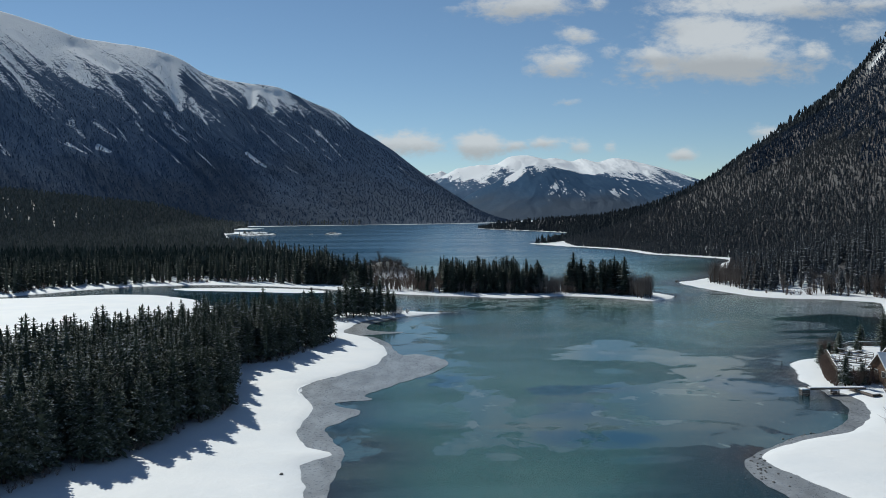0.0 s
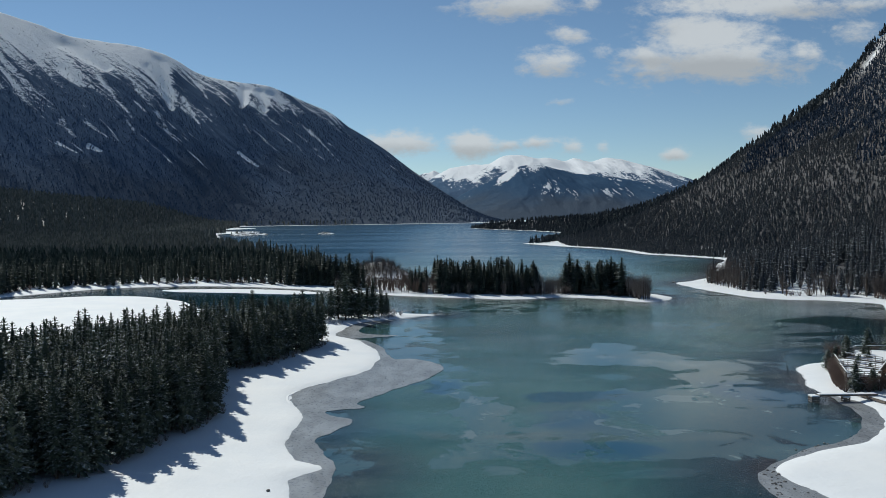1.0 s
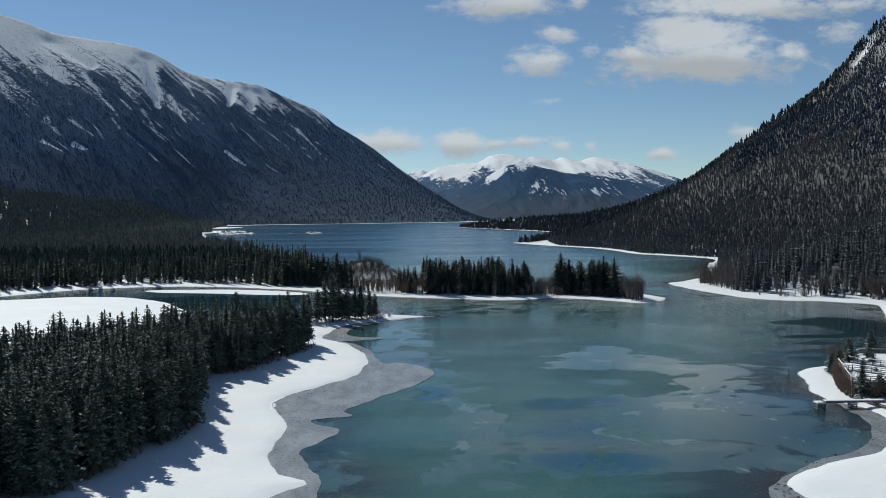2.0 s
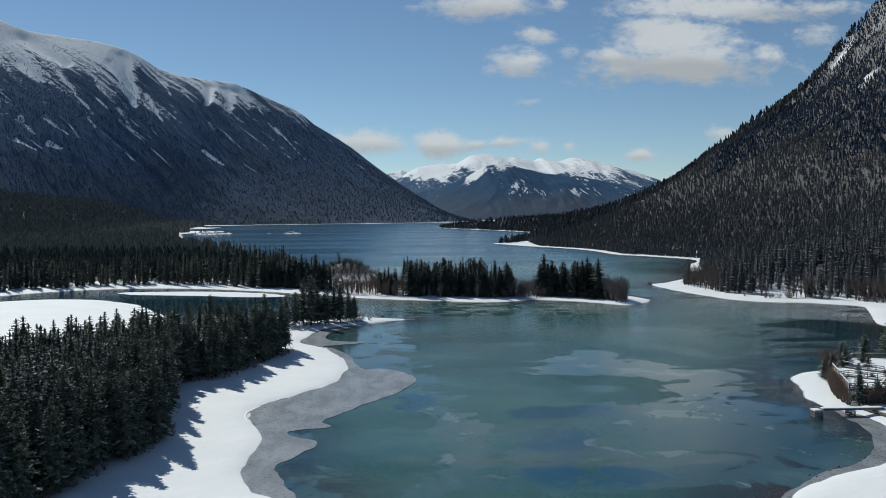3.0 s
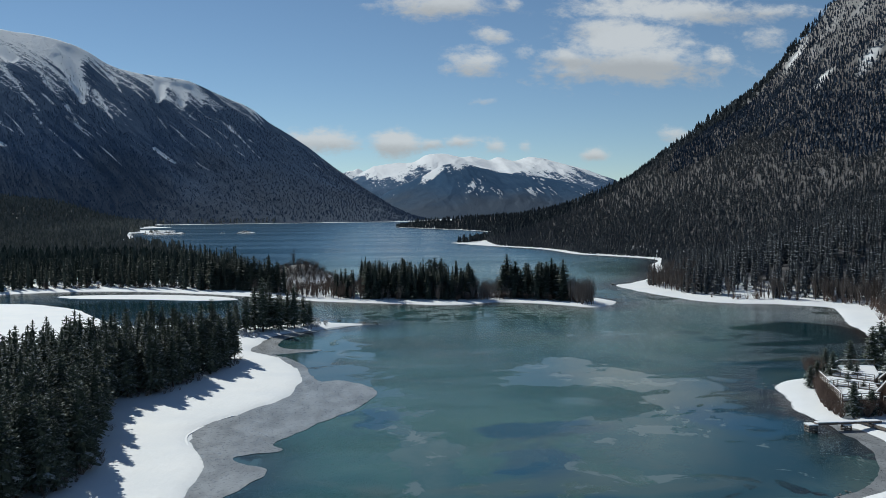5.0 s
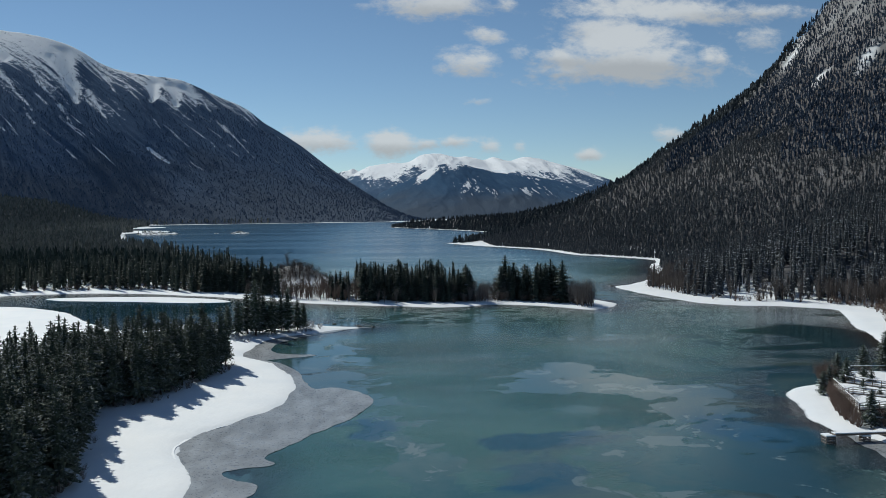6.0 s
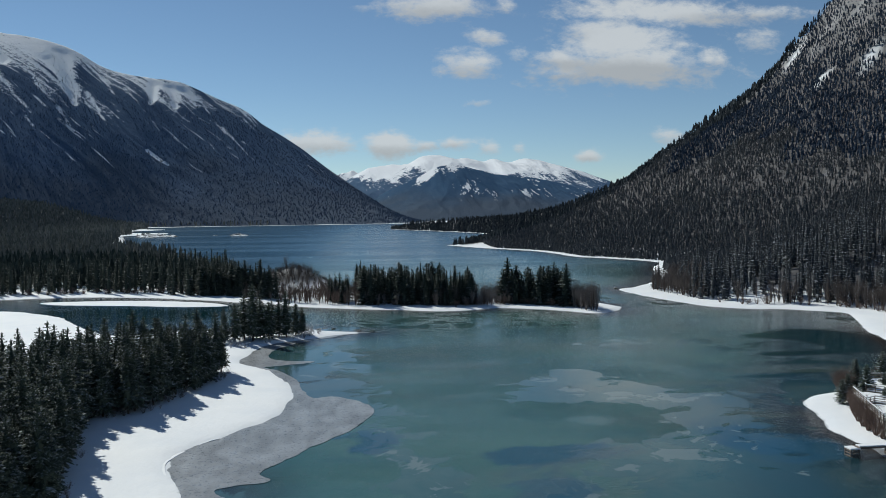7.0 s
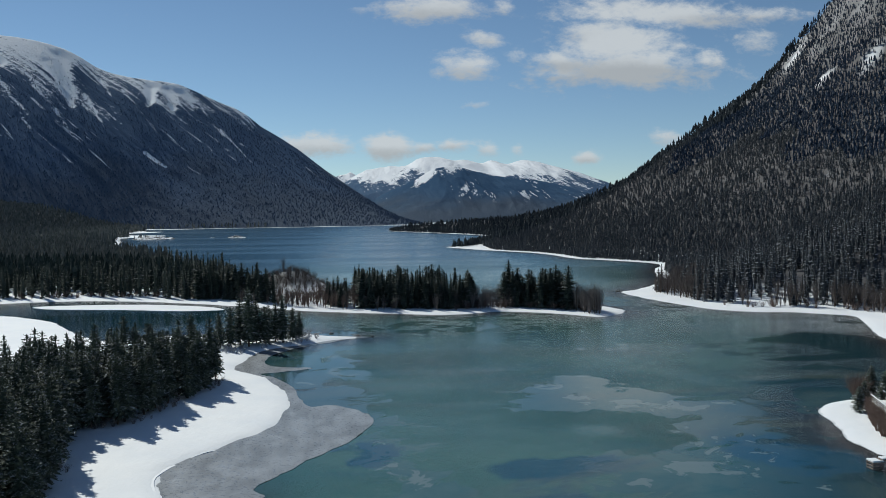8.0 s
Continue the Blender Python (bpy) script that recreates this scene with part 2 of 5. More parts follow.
def mountain_side(name, snowline, span, forest_a, forest_b, grain, streak, fleck=2.8):
    """Forest, its bluish tones standing in for haze, that thins out upwards into wind-packed snow, with pale chutes
    down the fall line.
    """
    m, t, b, geo = material(name, 0.95, 0.0)
    p = geo.outputs["Position"]
    sep = t.nodes.new("ShaderNodeSeparateXYZ")
    t.links.new(p, sep.inputs[0])
    fall, rise, gul, chutes = (t.nodes.new("ShaderNodeAttribute") for _ in range(4))
    fall.attribute_name, rise.attribute_name, gul.attribute_name, chutes.attribute_name = "fall", "rise", "gully", "fields"
    comb = t.nodes.new("ShaderNodeCombineXYZ")
    t.links.new(math_node(t, "MULTIPLY", fall.outputs["Fac"], grain), comb.inputs[0])
    t.links.new(math_node(t, "MULTIPLY", rise.outputs["Fac"], 2.6), comb.inputs[1])
    chute = noise_node(t, comb.outputs[0], 1.0, 5, 0.62)
    thread = noise_node(t, comb.outputs[0], 3.7, 4, 0.6)
    big = noise_node(t, p, grain * 0.15, 5, 0.6)
    mid = noise_node(t, p, grain * 1.5, 5, 0.7)
    tiny = noise_node(t, p, grain * 8.0, 4, 0.75)
    alt = math_node(t, "DIVIDE", math_node(t, "SUBTRACT", sep.outputs[2], snowline), span)
    runs = math_node(t, "ADD", math_node(t, "SUBTRACT", chute, 0.5), math_node(t, "MULTIPLY", math_node(t, "SUBTRACT", thread, 0.5), 0.55))
    level = math_node(t, "ADD", alt, math_node(t, "MULTIPLY", runs, ramp(t, sep.outputs[2], snowline * 0.3, snowline * 0.85, 0.12 * streak, streak)))
    level = math_node(t, "ADD", level, math_node(t, "MULTIPLY", math_node(t, "SUBTRACT", big, 0.5), 1.2))
    level = math_node(t, "ADD", level, math_node(t, "MULTIPLY", gul.outputs["Fac"], ramp(t, sep.outputs[2], snowline * 0.4, snowline * 0.9, 0.0, 0.7)))
    level = math_node(t, "ADD", level, math_node(t, "MULTIPLY", chutes.outputs["Fac"], 1.5))
    cell = t.nodes.new("ShaderNodeTexVoronoi")
    cell.inputs["Scale"].default_value = grain * 5.0
    t.links.new(mapped(t, p, (1.0, 1.0, 0.6)), cell.inputs["Vector"])
    speck = math_node(t, "ADD", math_node(t, "MULTIPLY", mid, 0.75), math_node(t, "MULTIPLY", cell.outputs["Distance"], 0.4))
    speck = math_node(t, "ADD", speck, math_node(t, "MULTIPLY", math_node(t, "SUBTRACT", tiny, 0.2), 1.0))
    cover = ramp(t, math_node(t, "ADD", level, math_node(t, "MULTIPLY", math_node(t, "SUBTRACT", speck, 0.85), ramp(t, sep.outputs[2], snowline * 0.35, snowline * 0.8, 1.0, fleck))), 0.30, 0.62)
    scar = math_node(t, "MULTIPLY", ramp(t, runs, 0.11, 0.15), ramp(t, noise_node(t, p, grain * 0.22, 3, 0.5), 0.50, 0.55))
    scar = math_node(t, "MULTIPLY", scar, ramp(t, sep.outputs[2], snowline * 0.30, snowline * 0.5, 0.0, 0.9))
    cover = math_node(t, "MAXIMUM", cover, scar)
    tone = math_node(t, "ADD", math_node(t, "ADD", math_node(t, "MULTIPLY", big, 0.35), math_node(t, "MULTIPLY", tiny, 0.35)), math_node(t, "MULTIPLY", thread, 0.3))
    # forest tones hold the haze's blue, turning greyer and browner towards the foot
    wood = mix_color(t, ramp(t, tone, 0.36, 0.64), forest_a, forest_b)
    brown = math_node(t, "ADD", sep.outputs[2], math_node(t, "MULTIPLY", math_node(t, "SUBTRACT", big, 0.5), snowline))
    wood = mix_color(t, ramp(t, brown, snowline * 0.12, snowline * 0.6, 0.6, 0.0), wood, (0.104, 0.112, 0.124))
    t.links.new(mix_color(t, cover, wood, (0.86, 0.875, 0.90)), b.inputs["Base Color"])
    bump(t, b, math_node(t, "ADD", mid, math_node(t, "MULTIPLY", tiny, 0.6)), 0.5, 0.2 / grain)
    return m


SNOW = snow_ground()
WATER = lake_water()
GREY_ICE = rim_ice()
NEEDLE = needles("spruce_needles", (0.056, 0.074, 0.054), (0.144, 0.166, 0.116), 0.53, 3.2, 0.25, 0.25)
# darker copy of the spruce needles, with shade put into its colour
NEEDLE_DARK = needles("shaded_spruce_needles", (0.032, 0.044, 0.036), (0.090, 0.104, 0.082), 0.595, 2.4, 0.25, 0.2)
NEEDLE_HILL = needles("hillside_spruce_needles", (0.066, 0.074, 0.082), (0.122, 0.125, 0.128), 0.53, 2.2)
# upper hillside trees: the blue of distance painted into the needles
NEEDLE_HIGH = needles("hazy_hillside_spruce_needles", (0.028, 0.042, 0.066), (0.056, 0.078, 0.114), 0.58, 2.2)
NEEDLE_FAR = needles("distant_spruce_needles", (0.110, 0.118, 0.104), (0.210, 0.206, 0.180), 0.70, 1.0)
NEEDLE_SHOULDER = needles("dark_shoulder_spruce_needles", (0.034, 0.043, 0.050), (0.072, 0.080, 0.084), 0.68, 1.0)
# paler, bluer needles: haze over the western mountain put into the colour
NEEDLE_HAZY = needles("hazy_mountain_spruce_needles", (0.066, 0.098, 0.152), (0.112, 0.150, 0.208), 0.74, 1.2)
TWIG = varied("bare_twigs", (0.12, 0.085, 0.070), (0.22, 0.16, 0.135), 0.5, 0.85, 0.2)
TWIG_DULL = varied("dull_brown_poplar_twigs", (0.105, 0.088, 0.080), (0.195, 0.168, 0.156), 0.3, 0.85, 0.2)
TWIG_GREY = varied("bare_poplar_twigs", (0.15, 0.128, 0.118), (0.27, 0.235, 0.22), 0.3, 0.85, 0.2)
TWIG_SNOW = varied("snow_covered_twigs", (0.17, 0.14, 0.125), (0.72, 0.74, 0.77), 0.9, 0.85, 0.2)
BARK = varied("spruce_bark", (0.060, 0.045, 0.036), (0.14, 0.11, 0.09), 3.0, 0.9, 0.2, 0.01, (1, 1, 0.3))
# the forest colours of these far slopes have aerial haze mixed in
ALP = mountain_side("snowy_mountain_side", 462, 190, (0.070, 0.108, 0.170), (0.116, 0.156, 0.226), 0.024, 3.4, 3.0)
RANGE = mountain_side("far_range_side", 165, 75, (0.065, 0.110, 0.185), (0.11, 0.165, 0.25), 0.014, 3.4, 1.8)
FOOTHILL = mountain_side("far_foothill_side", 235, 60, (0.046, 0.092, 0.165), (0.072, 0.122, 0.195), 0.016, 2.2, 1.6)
DECK = varied("weathered_deck_wood", (0.13, 0.105, 0.09), (0.24, 0.20, 0.175), 1.5, 0.8, 0.25, 0.004, (6, 1, 6))
LOG = varied("brown_log_wall", (0.085, 0.048, 0.030), (0.15, 0.085, 0.055), 1.2, 0.7, 0.3, 0.01, (1, 1, 5))
SNOW_CAP = varied("settled_snow", (0.80, 0.82, 0.85), (0.87, 0.875, 0.885), 0.8, 0.7, 0.25, 0.02)
ROCK = varied("grey_shore_rock", (0.09, 0.088, 0.085), (0.22, 0.215, 0.21), 0.6, 0.9, 0.2, 0.05)
GLASS = varied("dark_window_glass", (0.012, 0.014, 0.017), (0.022, 0.025, 0.03), 0.5, 0.06, 0.5)
PALE_PAINT = varied("pale_grey_rail_paint", (0.42, 0.42, 0.42), (0.58, 0.58, 0.58), 2.0, 0.7, 0.3)


# ---- numeric helpers ----
def hash2(ix, iy, seed):
    h = (ix.astype(np.int64) * 374761393 + iy.astype(np.int64) * 668265263 + seed * 974634777) & 0xFFFFFFFF
    h = ((h ^ (h >> 13)) * 1274126177) & 0xFFFFFFFF
    return ((h ^ (h >> 16)) & 0xFFFF) / 65535.0


def value_noise(x, y, seed=0):
    ix, iy = np.floor(x), np.floor(y)
    fx, fy = x - ix, y - iy
    fx, fy = fx * fx * (3 - 2 * fx), fy * fy * (3 - 2 * fy)
    a, b = hash2(ix, iy, seed), hash2(ix + 1, iy, seed)
    c, d = hash2(ix, iy + 1, seed), hash2(ix + 1, iy + 1, seed)
    return a + (b - a) * fx + (c - a) * fy + (a - b - c + d) * fx * fy


def fbm(x, y, octaves=5, seed=0, gain=0.5):
    """Rolling noise round zero, about -1 to 1."""
    x, y = np.asarray(x, float), np.asarray(y, float)
    total, amp, norm = 0.0, 1.0, 0.0
    for k in range(octaves):
        total = total + amp * (value_noise(x * 2 ** k + 17.3 * k, y * 2 ** k - 9.1 * k, seed + k) * 2 - 1)
        norm += amp
        amp *= gain
    return total / norm * 1.6


def smooth(lo, hi, v):
    s = np.clip((np.asarray(v, float) - lo) / (hi - lo), 0, 1)
    return s * s * (3 - 2 * s)


def spline(points, steps=6, closed=True):
    """Catmull-Rom curve through the points."""
    p = np.array(points, float)
    n = len(p)
    out = []
    for i in range(n if closed else n - 1):
        if closed:
            a, b, c, d = p[i - 1], p[i], p[(i + 1) % n], p[(i + 2) % n]
        else:
            a, b, c, d = p[max(i - 1, 0)], p[i], p[i + 1], p[min(i + 2, n - 1)]
        for k in range(steps):
            s = k / steps
            out.append(0.5 * (2 * b + (c - a) * s + (2 * a - 5 * b + 4 * c - d) * s * s + (3 * b - a - 3 * c + d) * s ** 3))
    if not closed:
        out.append(p[-1])
    return np.array(out)


def signed(x, y, poly):
    """Distance to the outline, positive inside."""
    x, y = np.asarray(x, float), np.asarray(y, float)
    best, inside = np.full(x.shape, 1e18), np.zeros(x.shape, bool)
    q = np.roll(poly, -1, axis=0)
    for (ax, ay), (bx, by) in zip(poly, q):
        dx, dy = bx - ax, by - ay
        ll = dx * dx + dy * dy
        if ll < 1e-9:
            continue
        s = np.clip(((x - ax) * dx + (y - ay) * dy) / ll, 0, 1)
        best = np.minimum(best, (x - ax - s * dx) ** 2 + (y - ay - s * dy) ** 2)
        if ay != by:
            inside ^= ((ay > y) != (by > y)) & (x < (bx - ax) * (y - ay) / (by - ay) + ax)
    return np.where(inside, 1, -1) * np.sqrt(best)


def mesh_from(name, verts, faces, mats, index=None, smooth_shade=False, attrs=None):
    """A mesh from arrays; every face has the same number of corners."""
    verts, faces = np.asarray(verts, np.float32), np.asarray(faces, np.int32)
    me = bpy.data.meshes.new(name)
    k = faces.shape[1]
    me.vertices.add(len(verts))
    me.vertices.foreach_set("co", verts.ravel())
    me.loops.add(faces.size)
    me.loops.foreach_set("vertex_index", faces.ravel())
    me.polygons.add(len(faces))
    me.polygons.foreach_set("loop_start", np.arange(0, faces.size, k, dtype=np.int32))
    me.polygons.foreach_set("loop_total", np.full(len(faces), k, np.int32))
    for m in mats:
        me.materials.append(m)
    if index is not None:
        me.polygons.foreach_set("material_index", np.asarray(index, np.int32))
    me.polygons.foreach_set("use_smooth", np.full(len(faces), smooth_shade))
    for key, val in (attrs or {}).items():
        a = me.attributes.new(key, "FLOAT", "POINT")
        a.data.foreach_set("value", np.asarray(val, np.float32).ravel())
    me.update(calc_edges=True)
    me.validate()
    return me


def part(name, bm, mat, parent, label=""):
    """Links a bmesh as one mesh object under a thing or a part."""
    me = bpy.data.meshes.new(name)
    bm.to_mesh(me)
    bm.free()
    me.materials.append(mat)
    ob = new(name, me)
    ob.parent = parent
    return tagged(ob, label)


def empty(name, m, label, category, group=""):
    ob = new(name)
    ob.matrix_world = m
    return tagged(ob, label, category, group)


# ---- shores ----
PENINSULA = [(-600, -600), (-90, -600), (-30, -260), (-14, -60), (-12, 10), (-14, 55), (-17.5, 84), (-19.5, 97), (-21, 105), (-17, 110.5),
             (-21.5, 115), (-24.5, 124), (-24, 140), (-28.3, 156), (-26, 165), (-20.5, 172), (-15.5, 181), (-13, 198), (-15, 213),
             (-20, 226), (-26, 236), (-25.5, 249), (-22, 262), (-12, 269.5), (-5, 276.5), (2, 280.5), (-7, 286.5), (-15, 294), (-24, 298),
             (-36, 291), (-50, 296), (-70, 286), (-110, 272), (-200, 262), (-600, 255)]
MAINLAND = [(-4500, 335), (-600, 340), (-300, 347), (-205, 352), (-185, 360), (-168, 383), (-150, 402), (-125, 411), (-98, 409), (-70, 396),
            (-37, 371), (-18, 355), (-5, 346), (8, 339.5), (20, 334), (31, 328), (42, 328.5), (54, 333), (65, 328), (74, 320), (83, 311),
            (92, 317), (97, 329), (92, 345), (75, 358), (50, 376), (20, 398), (-4, 432), (-18, 470), (-60, 520), (-125, 690), (-198, 871),
            (-255, 1080), (-266, 1171), (-335, 1480), (-342, 1603), (-383, 1718), (-430, 2045), (-440, 2206), (-480, 2480), (-200, 2555),
            (166, 2650), (300, 2700), (700, 3050), (1500, 3400), (1500, 5400), (-4500, 5400)]
EASTLAND = [(600, -600), (90, -600), (50, -260), (46, -60), (44, 20), (45, 60), (47, 84), (45.5, 91), (43.5, 97), (42, 103), (44, 108), (50, 112.5),
            (57, 116), (62.5, 119), (68, 126), (72.5, 134), (74, 142), (71.5, 148), (71, 155), (74.6, 166), (77.6, 175), (81.5, 179.7), (88, 182.5),
            (102, 185), (117, 197), (130, 222), (140, 245), (147, 263), (155, 277), (162, 293), (157, 301), (149, 308), (139, 310.5),
            (130, 319), (124, 333), (120, 358), (119, 391), (130, 402), (155, 440), (185, 520), (208, 574), (190, 628), (177, 656),
            (171, 745), (139, 825), (113, 907)]
EASTLAND_FAR = [(113, 907), (130, 935), (185, 1080), (235, 1300), (203, 1490), (166, 1608), (120, 1812), (170, 1880), (400, 2150), (900, 2500), (4500, 2900), (4500, -600), (600, -600)]
pen, main = spline(PENINSULA), spline(MAINLAND)
east = np.vstack([spline(EASTLAND, 6, False)[:-1], spline(EASTLAND_FAR, 6, False)[:-1]])

# the crest of the eastern mountain: place and height of the ground
CREST = [(127, 1812, 4), (180, 1700, 13), (273, 1600, 20), (352, 1480, 30), (412, 1350, 60), (451, 1269, 86), (468, 1150, 122), (489, 1060, 157),
         (504, 988, 186), (508, 945, 204), (513, 914, 219), (523, 893, 240), (548, 850, 285), (600, 775, 355), (670, 690, 430), (800, 560, 520), (1000, 350, 620), (1300, 0, 600)]


def crest_of(x, y):
    """Distance to the nearest place on the crest, and its height."""
    p = spline(CREST, 4, False)
    best, z = np.full(np.shape(x), 1e18), np.zeros(np.shape(x))
    for a, b in zip(p[:-1], p[1:]):
        dx, dy = b[0] - a[0], b[1] - a[1]
        s = np.clip(((x - a[0]) * dx + (y - a[1]) * dy) / (dx * dx + dy * dy), 0, 1)
        d = (x - a[0] - s * dx) ** 2 + (y - a[1] - s * dy) ** 2
        z = np.where(d < best, a[2] + s * (b[2] - a[2]), z)
        best = np.minimum(best, d)
    return np.sqrt(best), z


def land(x, y):
    """Distance inland (negative over the lake) and height of the ground."""
    x, y = np.asarray(x, float), np.asarray(y, float)
    da, db, dc = signed(x, y, pen), signed(x, y, main), signed(x, y, east)
    d = np.maximum(np.maximum(da, db), dc)
    fray = fbm(x / 3.0, y / 3.0, 3, 5) * 0.35 + fbm(x / 14.0, y / 14.0, 3, 9) * 0.6
    e = d + fray * smooth(0, 3, 4 - np.abs(d)) * smooth(0, 0.5, 900 - y)
    z = np.where(e > 0, 0.42 * (1 - np.exp(-np.maximum(e, 0) / 1.6)) + 0.012 * np.clip(e, 0, 60), np.maximum(0.25 * e, -4.0))
    roll = fbm(x / 22.0, y / 22.0, 4, 3)
    z = z + np.where(e > 0, smooth(2, 25, d) * (0.30 * roll + 0.15), 0)
    # fan of the western valley floor
    inland = smooth(20, 260, db)
    z = z + inland * (np.clip((-x - 160) / 620, 0, 1.6) ** 1.25 * 62 * smooth(420, 1900, y) + 0.6 * (1 + roll))
    # wooded knoll behind the long point
    k = np.exp(-(((x + 22) / 17.0) ** 2 + ((y - 425) / 24.0) ** 2))
    z = z + 9.0 * k * smooth(0, 12, db)
    # eastern mountain
    ds, zs = crest_of(x, y)
    dcp = np.maximum(dc - 14, 0)
    f = (dcp / (dcp + ds + 1e-6)) ** 1.55
    gul = fbm(x / 90.0, y / 90.0, 5, 21)
    z = z + f * zs + np.where(dc > 0, smooth(40, 200, dc) * gul * (3 + 0.045 * zs * f), 0)
    return e, z


# open snow patches on the eastern mountain: place and half sizes
GLADES = [(441, 754, 8, 8), (455, 708, 6, 6), (462, 700, 6, 5), (446, 722, 4, 6), (481, 889, 8, 6), (446, 1262, 32, 24), (386, 866, 4, 4)]


def open_slope(x, y, z):
    """How far the eastern mountain side lies open under snow, 0 to 1: streaks down the fall line that grow with height, and a few glades."""
    x, y, z = np.asarray(x, float), np.asarray(y, float), np.asarray(z, float)
    n = fbm((y - 0.25 * x) / 20.0, (x + 0.25 * y) / 95.0, 4, 133) + 0.55 * fbm(x / 11.0, y / 11.0, 3, 137)
    out = 0.26 * smooth(0.15, 0.9, n + 0.35 * smooth(190, 330, z)) * smooth(125, 260, z + 26 * fbm(x / 45.0, y / 45.0, 3, 139)) * (x > 150)
    for gx, gy, hx, hy in GLADES:
        out = np.maximum(out, smooth(1.25, 0.75, ((x - gx) / hx) ** 2 + ((y - gy) / hy) ** 2 + 0.35 * fbm(x / 6.0, y / 6.0, 2, 141)))
    return out


def axis(lo, a, b, hi, fine, growth):
    """Even steps from a to b, growing steps beyond."""
    mid = list(np.arange(a, b + 1e-6, fine))
    for way, stop in ((1, hi), (-1, lo)):
        s, v = fine, (b if way > 0 else a)
        while (stop - v) * way > 0:
            s *= growth
            v = v + way * s
            mid = mid + [v] if way > 0 else [v] + mid
    return np.array(mid)


def grid_mesh(name, xs, ys, zfun, mat, attrs=None):
    gx, gy = np.meshgrid(xs, ys)
    z = zfun(gx, gy)
    v = np.stack([gx, gy, z], -1).reshape(-1, 3)
    n, m = len(ys), len(xs)
    i = (np.arange(n - 1)[:, None] * m + np.arange(m - 1)[None, :]).ravel()
    f = np.stack([i, i + 1, i + m + 1, i + m], -1)
    return mesh_from(name, v, f, [mat], None, True, attrs(gx, gy) if attrs else None)


ground = new("ground", grid_mesh("ground", axis(-4600, -130, 175, 4600, 1.6, 1.055), axis(-900, 70, 425, 5400, 1.6, 1.045), lambda x, y: land(x, y)[1], SNOW, lambda x, y: {"bare": open_slope(x, y, land(x, y)[1])}))
tagged(ground, "snow-covered shores and forest floor round the lake", "ground", "", "structure")

# ---- lake ----
# thin new ice on the water: place, half sizes, strength (negative: open ripples)
FILMS = [(62, 224, 28, 15, -1.0), (34, 226, 16, 16, -0.8), (15, 215, 13, 34, -0.95), (20, 160, 9, 26, -0.75), (37, 170, 10, 9, -1.5), (70, 204, 13, 14, -1.2), (46, 210, 6, 6, 0.95), (46, 188, 8, 4, 0.6), (58, 181, 8, 4, 0.6),
         (55, 262, 40, 22, -0.4), (20, 268, 40, 18, -0.35), (112, 252, 9, 5, -1.5), (128, 240, 16, 26, -2.2), (104, 224, 13, 4.5, -1.8), (96, 203, 10, 5, -1.5), (84, 199, 8, 3, -1.1),
         (10, 92, 60, 10.5, -1.4), (23, 105, 14, 4, -0.9), (31, 107, 9, 4, -0.7), (-90, 335, 60, 50, -2.0), (0, 330, 140, 30, -0.3), (110, 290, 40, 30, -0.9), (98, 160, 14, 14, -0.4), (-8, 140, 9, 30, -0.9), (70, 150, 8, 30, -0.5)]
# paler, thicker skins of ice
PALE = [(38.5, 206, 4, 5, 0.8), (47, 217, 6, 2.5, 1.0), (55, 215, 5, 2.5, 0.9), (41, 193, 5, 4, 0.85), (48, 188, 6, 3.5, 1.0), (57, 181, 6, 2.5, 0.9), (52, 206, 2.5, 5, 0.6),
        (71, 199, 3.5, 3, 0.9), (26, 131.6, 5, 3.0, 0.95), (3.5, 128, 6, 3.5, 0.9), (-3, 132, 3, 1.6, 0.8), (25.5, 124, 5, 2.2, 0.9), (9.3, 140, 2.4, 1.8, 0.85), (66, 185, 4, 5, 0.55),
        (33.5, 125.4, 3, 1.4, 0.7), (42, 149.5, 3, 2.4, 0.9), (5.6, 149.6, 5, 7, 0.6), (22.7, 151.5, 4, 2.0, 0.5), (34, 142, 8, 6, 0.5), (51, 160, 7, 12, 0.42), (-2, 250, 6, 14, 0.6),
        (4, 103, 11, 2.2, 0.95), (17, 104, 9, 1.5, 0.7), (-2, 228, 5, 12, 0.45)]

# deeper blue patches in the water colour: place, half sizes, strength
POOLS = [(26, 152, 12, 5, 1.15), (20, 136, 13, 10, 0.8), (56, 158, 9, 12, 0.75), (0, 163, 7, 9, 0.8), (62, 148, 8, 10, 0.6), (20, 117, 14, 7, 0.8), (-2, 240, 8, 14, 0.5), (70, 192, 12, 5, 0.5)]


def water_fields(x, y):
    da = np.maximum(np.maximum(signed(x, y, pen), signed(x, y, main)), signed(x, y, east))
    film = np.full(x.shape, 0.62)
    for cx, cy, hx, hy, w in FILMS:
        film += w * np.exp(-(((x - cx) / hx) ** 2 + ((y - cy) / hy) ** 2))
    film = film * smooth(430, 330, y)
    pale = np.zeros(x.shape)
    for cx, cy, hx, hy, w in PALE:
        pale += w * np.exp(-(((x - cx) / hx) ** 2 + ((y - cy) / hy) ** 2))
    pool = np.zeros(x.shape)
    for cx, cy, hx, hy, w in POOLS:
        pool += w * np.exp(-(((x - cx) / hx) ** 2 + ((y - cy) / hy) ** 2))
    return {"depth": np.maximum(-da, 0), "film": film, "pale": pale, "pool": pool}


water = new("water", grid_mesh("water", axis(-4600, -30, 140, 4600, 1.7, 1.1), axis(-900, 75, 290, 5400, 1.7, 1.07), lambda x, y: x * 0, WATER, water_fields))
tagged(water, "calm teal lake with thin new ice and ripples", "lake", "", "structure")


